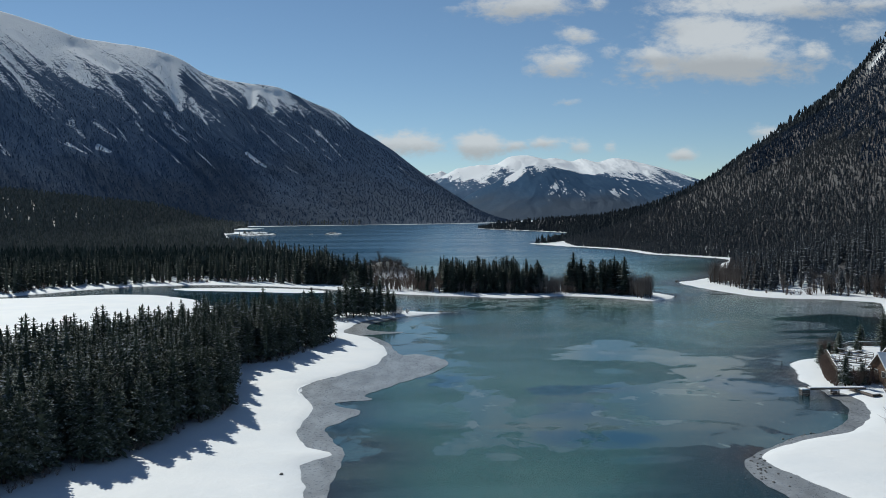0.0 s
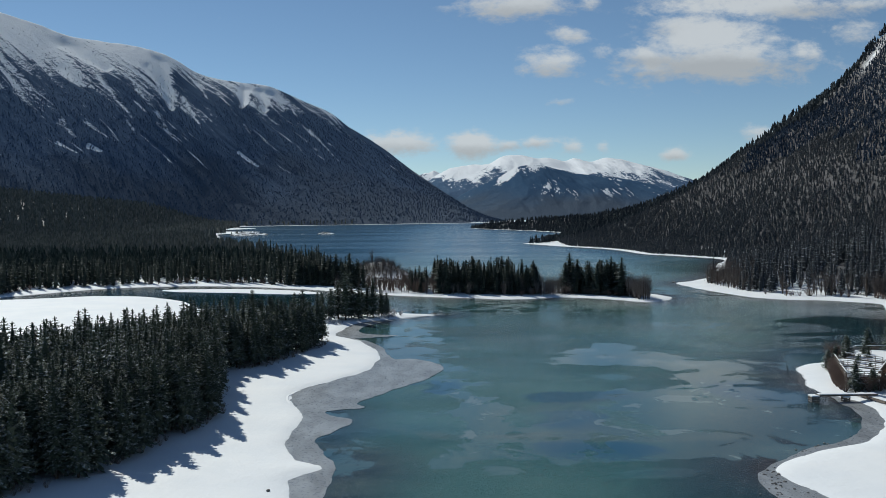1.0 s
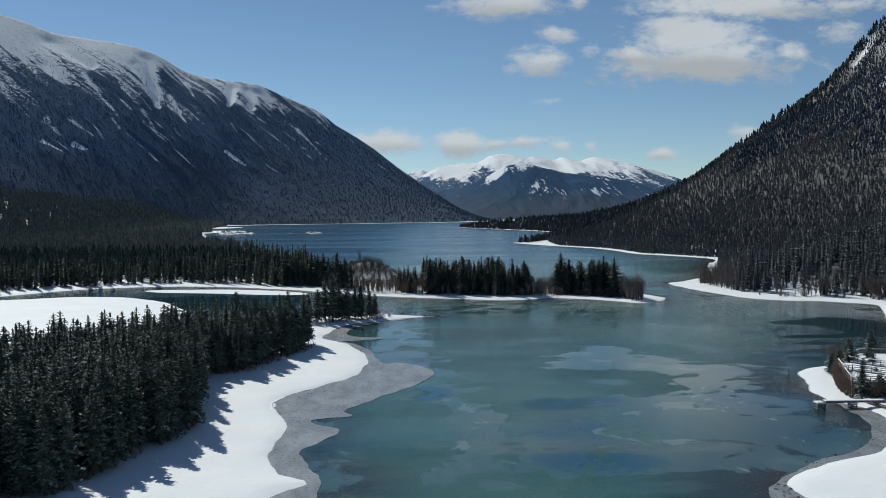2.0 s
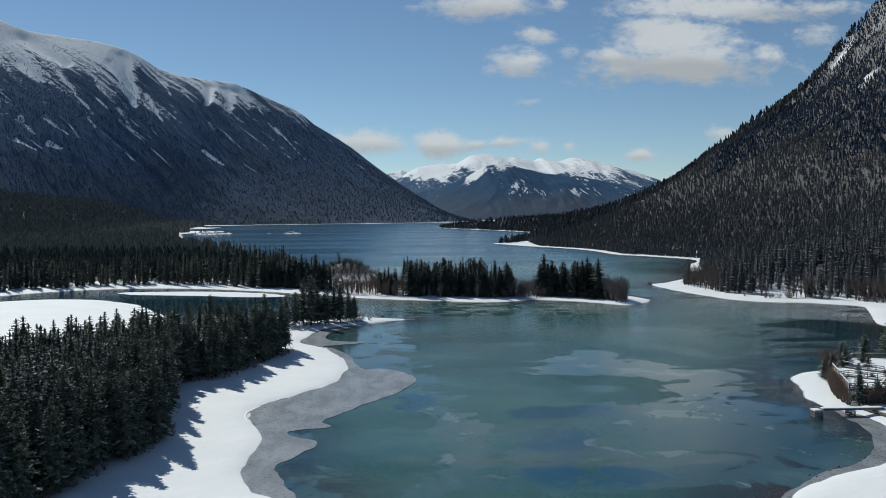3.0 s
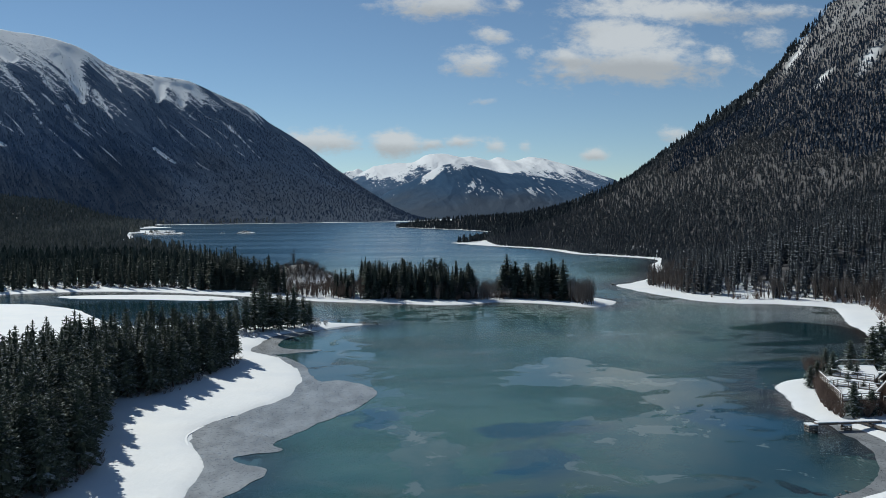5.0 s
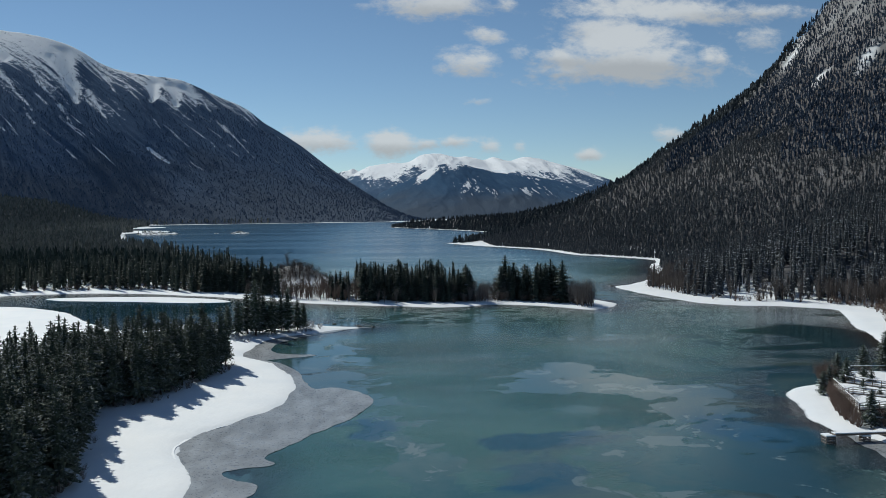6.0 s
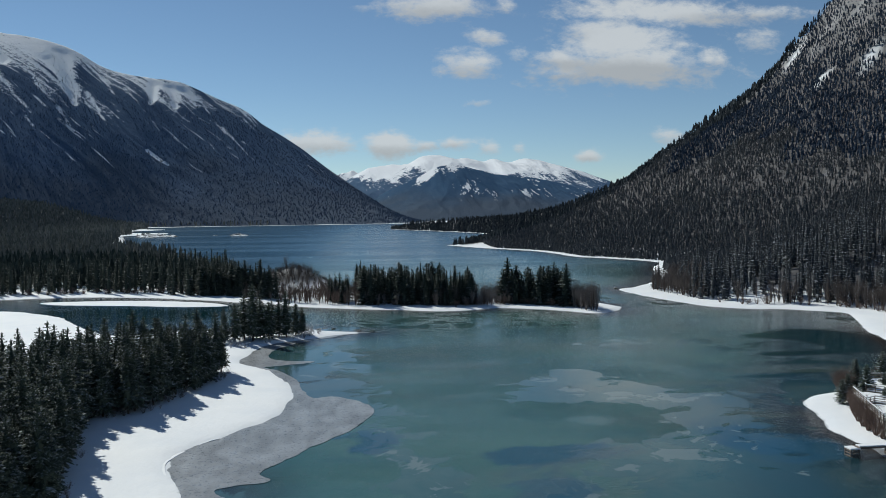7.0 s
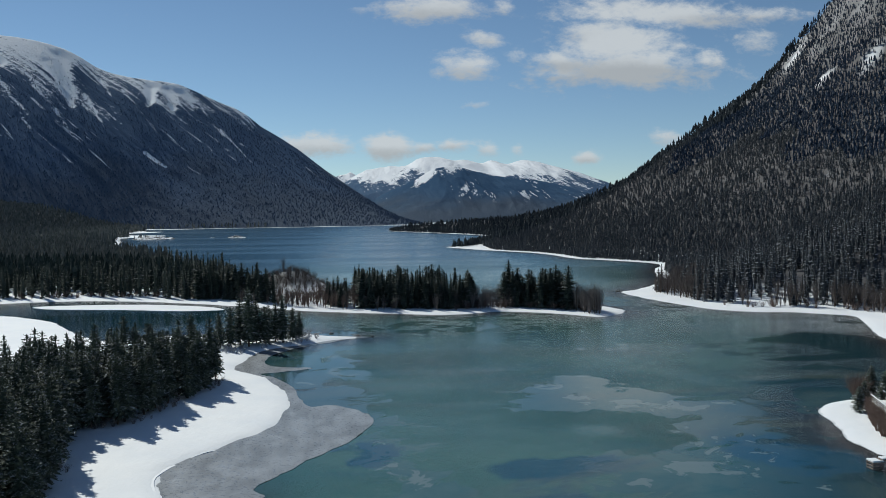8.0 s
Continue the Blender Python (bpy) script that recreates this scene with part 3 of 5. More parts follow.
def sheet(name, points, z, thick, mat, label, fray=0.5, seed=1, category="ice"):
    """A flat sheet of ice with a ragged rounded rim."""
    p = spline(points, 10)
    c = p.mean(0)
    t = np.roll(p, -1, 0) - np.roll(p, 1, 0)
    nrm = np.stack([t[:, 1], -t[:, 0]], -1) / (np.linalg.norm(t, axis=1)[:, None] + 1e-9)
    p = p + nrm * (fbm(p[:, 0] / 2.2, p[:, 1] / 2.2, 3, seed) * fray)[:, None]
    bm = bmesh.new()
    top = [bm.verts.new((x, y, z + thick)) for x, y in p]
    low = [bm.verts.new((x + 0.02, y, z - 0.05)) for x, y in p]
    face = bm.faces.new(top)
    n = len(top)
    for i in range(n):
        bm.faces.new((top[i], low[i], low[(i + 1) % n], top[(i + 1) % n]))
    bmesh.ops.triangulate(bm, faces=[face])
    bmesh.ops.recalc_face_normals(bm, faces=bm.faces[:])
    me = bpy.data.meshes.new(name)
    bm.to_mesh(me)
    bm.free()
    me.materials.append(mat)
    return tagged(new(name, me), label, category, "", "structure")


sheet("ice_shelf", [(-30, 70), (-17, 70), (-16.5, 84), (-16.3, 97), (-15.8, 110), (-17.8, 117), (-20.5, 125), (-18, 129), (-15.4, 136.5), (-18.5, 139.5),
                    (-20.6, 143.5), (-14, 146), (-15.5, 149.5), (-12, 156), (-5.5, 166), (-0.5, 175), (1.5, 183.5), (-1, 191), (-5.5, 195.5), (-9.3, 195.5),
                    (-11.3, 203), (-13, 213), (-18.5, 226), (-25, 231), (-36, 225), (-36, 150), (-30, 120)],
      0.0, 0.05, GREY_ICE, "wet grey ice shelf frozen along the shore", 0.35, 3)
sheet("ice_shelf", [(-30, 234), (-22, 230), (-15, 231.5), (-9.5, 234.5), (-15, 236.5), (-19, 239), (-21, 245), (-19.5, 255), (-14, 265), (-7, 271.5), (1, 279), (6, 281),
                    (-2, 284), (-20, 285), (-30, 260)], 0.0, 0.04, GREY_ICE, "thin grey ice shelf below the wooded spit", 0.3, 6)
sheet("ice_shelf", [(60, 60), (44, 68), (41, 80), (39, 89), (38, 96), (39.5, 103.5), (44.6, 109), (51.2, 114.6), (57, 117.6), (62, 121.6), (66.6, 128.4), (69.7, 136), (70.4, 143),
                    (71.6, 150), (73.4, 157), (76.4, 167), (80, 173.4), (85, 177.6), (90, 180), (95, 179), (88, 150), (85, 130), (70, 105), (62, 80)],
      0.0, 0.05, GREY_ICE, "wet grey ice rim round the eastern point", 0.25, 8)
sheet("ice_shelf", [(-118, 392), (-85, 391), (-56, 378), (-44, 363), (-60, 362), (-84, 372), (-112, 381)], 0.0, 0.09, SNOW, "snowy ice strip below the far bank", 0.4, 12)
sheet("ice_sheet", [(-60, 282), (-72, 292), (-86, 316), (-96, 336), (-108, 350), (-122, 361), (-142, 365), (-160, 358), (-182, 353), (-230, 351), (-320, 352), (-320, 250), (-90, 262)],
      0.0, 0.14, SNOW, "snow-covered ice over the inlet", 0.5, 15)

# ---- mountains ----
# snow chutes and bowls (or, below zero, tongues of forest): from and to as shares along and up the side, half width in shares of 1540 along, weight
WEST_SNOW = [
    (0.582, 0.952, 0.614, 0.635, 13, 1.3), (0.575, 0.857, 0.608, 0.667, 7, 1.0), (0.556, 1.000, 0.575, 0.921, 24, 0.7), (0.680, 0.937, 0.686, 0.762, 11, 1.3), (0.699, 0.937, 0.712, 0.778, 13, 1.1),
    (0.712, 0.937, 0.732, 0.841, 11, 1.0), (0.484, 0.937, 0.536, 0.778, 17, 0.7), (0.497, 0.730, 0.542, 0.571, 7, 0.9), (0.542, 0.444, 0.569, 0.381, 3.5, 1.2), (0.556, 0.333, 0.569, 0.317, 4, 1.9),
    (0.699, 0.429, 0.725, 0.349, 3.5, 2.2), (0.601, 0.571, 0.627, 0.444, 4.5, 1.0), (0.765, 0.714, 0.804, 0.524, 3.5, 1.1), (0.627, 0.889, 0.654, 0.730, 5, 0.7), (0.739, 0.857, 0.771, 0.651, 3, 0.7),
    (0.621, 0.730, 0.654, 0.524, 3, 0.7),
]
WEST_STREAKS = [
    (0.863, 0.270, 0.876, 0.175, 2.5, 1.8), (0.824, 0.397, 0.850, 0.349, 2.2, 1.4), (0.654, 0.841, 0.712, 0.524, 3, 0.7), (0.575, 0.492, 0.588, 0.444, 5, 0.8), (0.523, 0.429, 0.542, 0.365, 5, 1.0),
    (0.529, 0.333, 0.549, 0.302, 3, 1.5), (0.752, 0.587, 0.784, 0.397, 2.5, 0.8), (0.784, 0.889, 0.824, 0.762, 2.5, 0.6), (0.536, 0.698, 0.582, 0.508, 4, 0.8), (0.575, 0.667, 0.608, 0.540, 3, 0.6),
    (0.824, 0.619, 0.850, 0.460, 2, 0.7), (0.880, 0.130, 0.886, 0.090, 2, 1.8), (0.608, 0.873, 0.660, 0.746, 18, -0.7), (0.549, 0.698, 0.608, 0.508, 15, -0.7), (0.523, 0.619, 0.575, 0.476, 12, -0.6),
    (0.660, 0.730, 0.739, 0.619, 16, -0.5), (0.752, 0.810, 0.797, 0.778, 10, -0.5),
]
HILL_SNOW = [(0.12, 0.70, 0.27, 0.97, 60, 0.75), (0.13, 0.45, 0.24, 0.80, 50, 0.6), (0.27, 0.9, 0.38, 0.97, 45, 0.6), (0.55, 0.6, 0.95, 0.9, 130, -0.6)]


def mountain(name, crest, foot, rows, s, power, rough, mat, label, back=900.0, seed=40, lean=0.0, ribs=130.0, strokes=()):
    """A mountain side rising from a foot line to a crest line, with gullies down the fall line, and a back slope."""
    c, f = spline(crest, 12, False), spline(foot, 12, False)

    def along(p, s):
        k = np.concatenate([[0], np.cumsum(np.linalg.norm(np.diff(p[:, :2], axis=0), axis=1))])
        k = k / k[-1]
        return np.stack([np.interp(s, k, p[:, i]) for i in range(p.shape[1])], -1)

    cs, fs = along(c, s), along(f, s)
    t = np.concatenate([np.linspace(0, 1, rows), 1 + np.linspace(0.04, 1, 14)])
    T, S = np.meshgrid(t, s, indexing="ij")
    up = np.clip(T, 0, 1)
    x = fs[None, :, 0] + (cs[:, 0] - fs[:, 0])[None] * up + 0.25 * back * np.maximum(T - 1, 0)
    y = fs[None, :, 1] + (cs[:, 1] - fs[:, 1])[None] * up + back * np.maximum(T - 1, 0)
    half = len(s) // 6
    wide = np.hanning(2 * half + 1)
    even = np.convolve(np.pad(cs[:, 2], half, mode="reflect", reflect_type="odd"), wide / wide.sum(), "valid")
    blend = smooth(0.45, 1.0, up)
    zc = even[None, :] * (1 - blend) + cs[None, :, 2] * blend
    z = -2 + (zc + 2) * (0.86 * up ** power + 0.14 * np.sin(up * math.pi / 2) ** (power + 0.25)) * (1 - np.clip(T - 1, 0, 1) ** 1.2)
    length = np.linalg.norm(np.diff(cs[:, :2], axis=0), axis=1).sum()
    a = S * length
    swerve = fbm(a / 420.0, T * 2.2, 4, seed) * 70
    rib = 1 - np.abs(fbm((a + swerve + lean * T) / ribs, T * 1.3, 4, seed + 3))
    rib2 = 1 - np.abs(fbm((a + 0.5 * swerve + lean * T) / (ribs * 0.33), T * 3.0, 3, seed + 7))
    lump = fbm(x / 260.0, y / 260.0, 5, seed + 11)
    env = np.clip(up * (1 - up) * 4, 0, 1) ** 0.7
    z = z + rough * env * ((rib - 0.6) * 0.9 + (rib2 - 0.6) * 0.38 + lump * 0.25) * smooth(0, 250, zc) * (1 - 0.6 * smooth(0.75, 0.97, up))
    z = z + 0.10 * rough * fbm(a / 40.0, T * 6, 3, seed + 15) * smooth(0.5, 1, T) * smooth(0, 250, zc)
    fields = np.zeros(T.shape)
    for s0, t0, s1, t1, wd, k in strokes:
        px, py, qx, qy = S * 1540 - s0 * 1540, (T - t0) * 260, (s1 - s0) * 1540, (t1 - t0) * 260
        g = np.clip((px * qx + py * qy) / (qx * qx + qy * qy), 0, 1)
        near = np.exp(-((px - g * qx) ** 2 + (py - g * qy) ** 2) / (wd * (1 - 0.55 * g)) ** 2)
        fields = fields + k * near
        z = z - (0.9 * wd if k > 0.4 and wd < 20 else 0) * near * smooth(0.02, 0.2, up) * smooth(1.0, 0.93, up)
    gully = np.clip(0.62 - rib, -1, 1) * 1.6 + np.clip(0.6 - rib2, -1, 1) * 0.5
    n, m = T.shape
    i = (np.arange(n - 1)[:, None] * m + np.arange(m - 1)[None, :]).ravel()
    faces = np.stack([i, i + 1, i + m + 1, i + m], -1)
    me = mesh_from(name, np.stack([x, y, z], -1).reshape(-1, 3), faces, [mat], None, True, {"gully": gully, "fields": fields, "fall": a + 0.35 * swerve + lean * T, "rise": T})
    ob = tagged(new(name, me), label, "mountain", "", "structure")
    return ob, (x, y, z, T), gully


WEST_CREST = [(-2900, 2900, 1010), (-2234, 3050, 966), (-1912, 3150, 896), (-1585, 3300, 818), (-1440, 3355, 775), (-1330, 3400, 738), (-1215, 3440, 723),
              (-1102, 3470, 711), (-1010, 3500, 689), (-946, 3520, 660), (-877, 3550, 617), (-770, 3570, 589), (-618, 3620, 575), (-555, 3640, 556),
              (-462, 3670, 516), (-349, 3690, 467), (-268, 3710, 406), (-136, 3750, 325), (-1, 3790, 224), (146, 3840, 124), (276, 3880, 41), (370, 3900, 0)]
WEST_FOOT = [(-2300, 900), (-1700, 1350), (-1250, 1720), (-960, 1980), (-760, 2200), (-600, 2400), (-470, 2500), (-200, 2560), (30, 2620), (200, 2690), (330, 2800)]
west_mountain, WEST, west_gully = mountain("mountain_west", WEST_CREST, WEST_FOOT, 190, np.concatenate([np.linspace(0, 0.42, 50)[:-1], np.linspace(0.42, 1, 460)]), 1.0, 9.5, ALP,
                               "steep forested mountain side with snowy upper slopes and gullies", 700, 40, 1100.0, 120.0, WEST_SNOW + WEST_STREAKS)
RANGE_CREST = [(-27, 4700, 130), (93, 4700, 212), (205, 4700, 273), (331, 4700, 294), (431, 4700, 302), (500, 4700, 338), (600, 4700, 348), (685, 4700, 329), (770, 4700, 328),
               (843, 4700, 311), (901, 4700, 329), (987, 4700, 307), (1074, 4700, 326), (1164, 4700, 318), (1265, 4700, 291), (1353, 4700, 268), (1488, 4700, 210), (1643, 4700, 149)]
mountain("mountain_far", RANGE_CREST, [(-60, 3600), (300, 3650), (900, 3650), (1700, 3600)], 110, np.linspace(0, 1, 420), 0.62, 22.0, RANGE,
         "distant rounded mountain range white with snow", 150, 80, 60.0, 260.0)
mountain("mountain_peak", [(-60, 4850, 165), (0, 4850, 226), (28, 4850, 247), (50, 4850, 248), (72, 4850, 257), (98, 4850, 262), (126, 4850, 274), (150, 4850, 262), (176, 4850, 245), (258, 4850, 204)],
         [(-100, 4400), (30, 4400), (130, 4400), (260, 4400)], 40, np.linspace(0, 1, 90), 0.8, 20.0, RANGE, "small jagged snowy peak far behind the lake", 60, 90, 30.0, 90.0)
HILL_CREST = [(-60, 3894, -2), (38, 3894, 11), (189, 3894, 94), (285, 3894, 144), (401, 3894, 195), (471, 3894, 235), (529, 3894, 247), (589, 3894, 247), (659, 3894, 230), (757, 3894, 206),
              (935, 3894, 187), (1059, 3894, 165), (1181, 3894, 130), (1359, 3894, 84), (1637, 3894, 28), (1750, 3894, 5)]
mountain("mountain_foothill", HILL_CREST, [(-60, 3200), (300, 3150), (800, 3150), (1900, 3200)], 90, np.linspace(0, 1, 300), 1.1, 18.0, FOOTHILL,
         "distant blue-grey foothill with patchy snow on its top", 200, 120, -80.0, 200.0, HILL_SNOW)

# ---- trees ----


def conifer_crown(h, width, whorls, per, leaves, seed, base=0.10, size=1.0):
    """A spruce crown: whorls of drooping branches, each set with small flat sprays of needles. Vertices and triangles."""
    r = np.random.default_rng(seed)
    verts, faces = [], []

    def spray(o, d, w, l, droop):
        side = np.cross(d, (0, 0, 1.0))
        side /= np.linalg.norm(side) + 1e-9
        side = side * math.cos(droop) + np.array((0, 0, math.sin(droop)))
        k = len(verts)
        verts.extend((o, o + d * l * 0.5 + side * w, o + d * l, o + d * l * 0.45 - side * w))
        faces.extend(((k, k + 1, k + 2), (k, k + 2, k + 3)))

    for i in range(whorls):
        f = min(max((i + r.uniform(-0.4, 0.4)) / whorls, 0), 0.985) ** 0.80
        z = h * (base + (1 - base) * f)
        reach = width * (1 - f) ** 0.56 * (0.62 + 0.38 * min(1, f * 5 + 0.3)) * r.uniform(0.85, 1.12) + 0.24 * (1 - f) + 0.05
        turn0 = r.uniform(0, 6.3)
        for k in range(per):
            if r.random() < 0.12:
                continue
            a = turn0 + (k + r.uniform(-0.4, 0.4)) * 2 * math.pi / per
            rr = reach * r.uniform(0.62, 1.12)
            pitch = 0.75 * f - 0.36 + 0.6 * max(f - 0.75, 0) + r.uniform(-0.14, 0.14)
            way = np.array((math.cos(a), math.sin(a), pitch))
            side = np.array((-math.sin(a), math.cos(a), 0.0))
            o = np.array((0, 0, z))
            wide, sag = rr * r.uniform(0.15, 0.24) * size, -0.08 * rr
            n0 = len(verts)
            mid = o + way * rr * 0.6
            verts.extend((o, mid + side * wide + (0, 0, sag), o + way * rr * 0.92 + (0, 0, 1.6 * sag), mid - side * wide + (0, 0, sag), mid + (0, 0, 0.05 * rr)))
            faces.extend(((n0, n0 + 1, n0 + 4), (n0 + 1, n0 + 2, n0 + 4), (n0 + 4, n0 + 2, n0 + 3), (n0, n0 + 4, n0 + 3)))
            for q in range(leaves):
                g = r.uniform(0.35, 1.0)
                d = way * r.uniform(0.2, 0.9) + side * r.uniform(-0.9, 0.9) + np.array((0, 0, r.uniform(-0.25, 0.7)))
                d /= np.linalg.norm(d)
                l = (0.16 * rr + 0.24 * min(1.0, 0.25 + rr)) * r.uniform(0.7, 1.25) * size ** 0.5
                spray(o + way * rr * g + np.array((0, 0, sag * g)) - d * l * 0.35, d, l * r.uniform(0.26, 0.42), l, r.uniform(-0.9, 0.9))
    # dense inner foliage round the trunk
    n0, sides = len(verts), 7
    for q in (0.0, 0.18, 0.5, 0.8):
        rad = width * ((1 - q) ** 0.6) * (0.30 if q == 0 else 0.42)
        off = r.uniform(0, 1)
        for k in range(sides):
            a = off + k * 2 * math.pi / sides
            g = rad * r.uniform(0.7, 1.2)
            verts.append(np.array((math.cos(a) * g, math.sin(a) * g, h * (base + (0.95 - base) * q))))
    verts.append(np.array((0, 0, h * 0.93)))
    for lvl in range(3):
        for k in range(sides):
            p, q = n0 + lvl * sides + k, n0 + lvl * sides + (k + 1) % sides
            faces.extend(((p, q, q + sides), (p, q + sides, p + sides)))
    for k in range(sides):
        faces.append((n0 + 3 * sides + k, n0 + 3 * sides + (k + 1) % sides, n0 + 4 * sides))
    for k in range(3):
        a = k * 2.1
        spray(np.array((0, 0, h * 0.885)), np.array((math.cos(a) * 0.05, math.sin(a) * 0.05, 0.99)), 0.17 * size, h * 0.125, 0.3)
    return np.array(verts), np.array(faces)


def trunk_shape(h, radius, sides=6, rows=4, bend=0.0):
    z = np.linspace(0, 1, rows)
    ang = np.arange(sides) * 2 * math.pi / sides
    v = np.array([(math.cos(a) * radius * (1 - 0.92 * q) + bend * q * q, math.sin(a) * radius * (1 - 0.92 * q), q * h) for q in z for a in ang])
    f = []
    for i in range(rows - 1):
        for j in range(sides):
            a, b = i * sides + j, i * sides + (j + 1) % sides
            f += [(a, b, b + sides), (a, b + sides, a + sides)]
    return v, np.array(f)


def bare_crown(h, width, stems, twigs, seed, thick=0.05, start=0.0, fan=1.0):
    """Leafless upright branches and twigs as thin three-sided blades."""
    r = np.random.default_rng(seed)
    verts, faces = [], []

    def blade(o, e, w):
        d = e - o
        s = np.cross(d, r.normal(size=3))
        s *= w / (np.linalg.norm(s) + 1e-9)
        q = np.cross(d, s)
        q *= w / (np.linalg.norm(q) + 1e-9)
        k = len(verts)
        verts.extend((o + s, o - 0.5 * s + q, o - 0.5 * s - q, e))
        faces.extend(((k, k + 1, k + 3), (k + 1, k + 2, k + 3), (k + 2, k, k + 3)))

    for i in range(stems):
        a, lean = r.uniform(0, 2 * math.pi), r.uniform(0.1, 1.0) * fan
        o = np.array((math.cos(a) * width * 0.12, math.sin(a) * width * 0.12, h * start * r.uniform(0.6, 1.2)))
        e = np.array((math.cos(a) * width * lean, math.sin(a) * width * lean, h * r.uniform(0.62, 1.0)))
        blade(o, e, thick)
        for k in range(twigs):
            g = r.uniform(0.25, 0.95)
            p = o + (e - o) * g
            d = r.normal(size=3) * 0.30 * width
            d[2] = abs(d[2]) + 0.16 * h * (1.1 - g)
            blade(p, p + d, thick * 0.45)
    return np.array(verts), np.array(faces)


def cone_tree(tiers, sides, seed, width=0.17):
    """A far spruce of height one: ragged stacked skirts."""
    r = np.random.default_rng(seed)
    verts, faces = [], []
    for i in range(tiers):
        lo, hi = i / tiers * 0.92 + 0.04, min(1.0, (i + 1.75) / tiers * 0.92 + 0.05)
        rad = width * (1 - lo) ** 0.8 * r.uniform(0.85, 1.15) + 0.012
        k = len(verts)
        verts.append((r.uniform(-0.01, 0.01), r.uniform(-0.01, 0.01), hi))
        off = r.uniform(0, 6)
        for j in range(sides):
            a = off + j * 2 * math.pi / sides
            q = rad * (r.uniform(0.9, 1.25) if j % 2 else r.uniform(0.55, 0.85))
            verts.append((math.cos(a) * q, math.sin(a) * q, lo + r.uniform(-0.03, 0.03)))
        faces += [(k, k + 1 + j, k + 1 + (j + 1) % sides) for j in range(sides)]
    return np.array(verts), np.array(faces)


def scatter(x0, x1, y0, y1, step, keep, seed):
    """Jittered grid of places that pass the test keep(x, y)."""
    r = np.random.default_rng(seed)
    gx, gy = np.meshgrid(np.arange(x0, x1, step), np.arange(y0, y1, step))
    x = gx.ravel() + r.uniform(-0.48, 0.48, gx.size) * step
    y = gy.ravel() + r.uniform(-0.48, 0.48, gx.size) * step
    ok = keep(x, y)
    return x[ok], y[ok]


def height_at(x, y):
    return land(np.atleast_1d(np.asarray(x, float)), np.atleast_1d(np.asarray(y, float)))[1]


def stand(name, shapes, mats, x, y, z, h, wide, label, seed, category="forest"):
    """Many trees joined into one object. shapes: lists of (vertices, triangles, material slot) of height one each."""
    r = np.random.default_rng(seed)
    pick = r.integers(0, len(shapes), len(x))
    turn = r.uniform(0, 2 * math.pi, len(x))
    V, F, M, base = [], [], [], 0
    for k, shape in enumerate(shapes):
        sel = np.nonzero(pick == k)[0]
        if not len(sel):
            continue
        ca, sa = np.cos(turn[sel])[:, None], np.sin(turn[sel])[:, None]
        for v, f, slot in shape:
            hh, ww = h[sel][:, None], (h * wide)[sel][:, None]
            px = (v[None, :, 0] * ca - v[None, :, 1] * sa) * ww + x[sel][:, None]
            py = (v[None, :, 0] * sa + v[None, :, 1] * ca) * ww + y[sel][:, None]
            pz = v[None, :, 2] * hh + z[sel][:, None]
            V.append(np.stack([px, py, pz], -1).reshape(-1, 3))
            F.append((f[None] + (base + np.arange(len(sel)) * len(v))[:, None, None]).reshape(-1, 3))
            M.append(np.full(len(sel) * len(f), slot))
            base += len(sel) * len(v)
    me = mesh_from(name, np.vstack(V), np.vstack(F), mats, np.concatenate(M))
    return tagged(new(name, me), label, category, "", "stuff")


def unit(shape, h):
    v, f = shape
    return v / h, f


def spruce_shapes(count, h, width, whorls, per, leaves, seed, base=0.10, size=1.0):
    return [(conifer_crown(h * k, width * w, whorls, per, leaves, seed + i, base, size), trunk_shape(h * k * 0.95, 0.017 * h, *((6, 4) if leaves > 1 else (4, 2))))
            for i, (k, w) in enumerate(zip(np.linspace(0.86, 1.14, count), (1.0, 0.86, 1.14, 0.92, 1.06, 0.84)))]


def tree_kit(kind, shapes, crown_mat, trunk_mat):
    """Meshes for single trees: pairs of trunk and crown."""
    kit = []
    for (cv, cf), (tv, tf) in shapes:
        kit.append((mesh_from("trunk", tv, tf, [trunk_mat], None, True), mesh_from("crown", cv, cf, [crown_mat])))
    return kit


def plant(kit, name, x, y, z, scale, turn, label, category, group, wide=1.0):
    top = empty(name, pose(x, y, z - 0.12, 0, 0, turn) @ Matrix.Diagonal((scale * wide, scale * wide, scale, 1)), label, category, group)
    for part_name, me in zip(("trunk", "crown"), kit):
        new(part_name, me).parent = top
    return top


SPRUCE = spruce_shapes(5, 11.5, 2.3, 30, 8, 7, 100, 0.13, 0.95)
SPRUCE_MID = spruce_shapes(5, 12.0, 2.55, 24, 8, 4, 200, 0.06, 1.2)
SPRUCE_BANK = spruce_shapes(5, 12.0, 2.1, 14, 6, 1, 240, 0.06, 1.5)
SPRUCE_LOW = spruce_shapes(4, 12.0, 2.1, 12, 6, 0, 300, 0.03, 1.7)
kit_near = tree_kit("spruce", SPRUCE, NEEDLE, BARK)
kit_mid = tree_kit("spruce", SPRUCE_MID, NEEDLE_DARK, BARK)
poplar_shapes = [(bare_crown(8.0, 1.9, 10, 14, 500 + i, 0.055, 0.15, 1.0), trunk_shape(7.2, 0.13, 5, 4, 0.2)) for i in range(3)]
bush_shapes = [(bare_crown(2.6, 1.6, 16, 5, 520 + i, 0.045, 0.0, 1.0), None) for i in range(3)]

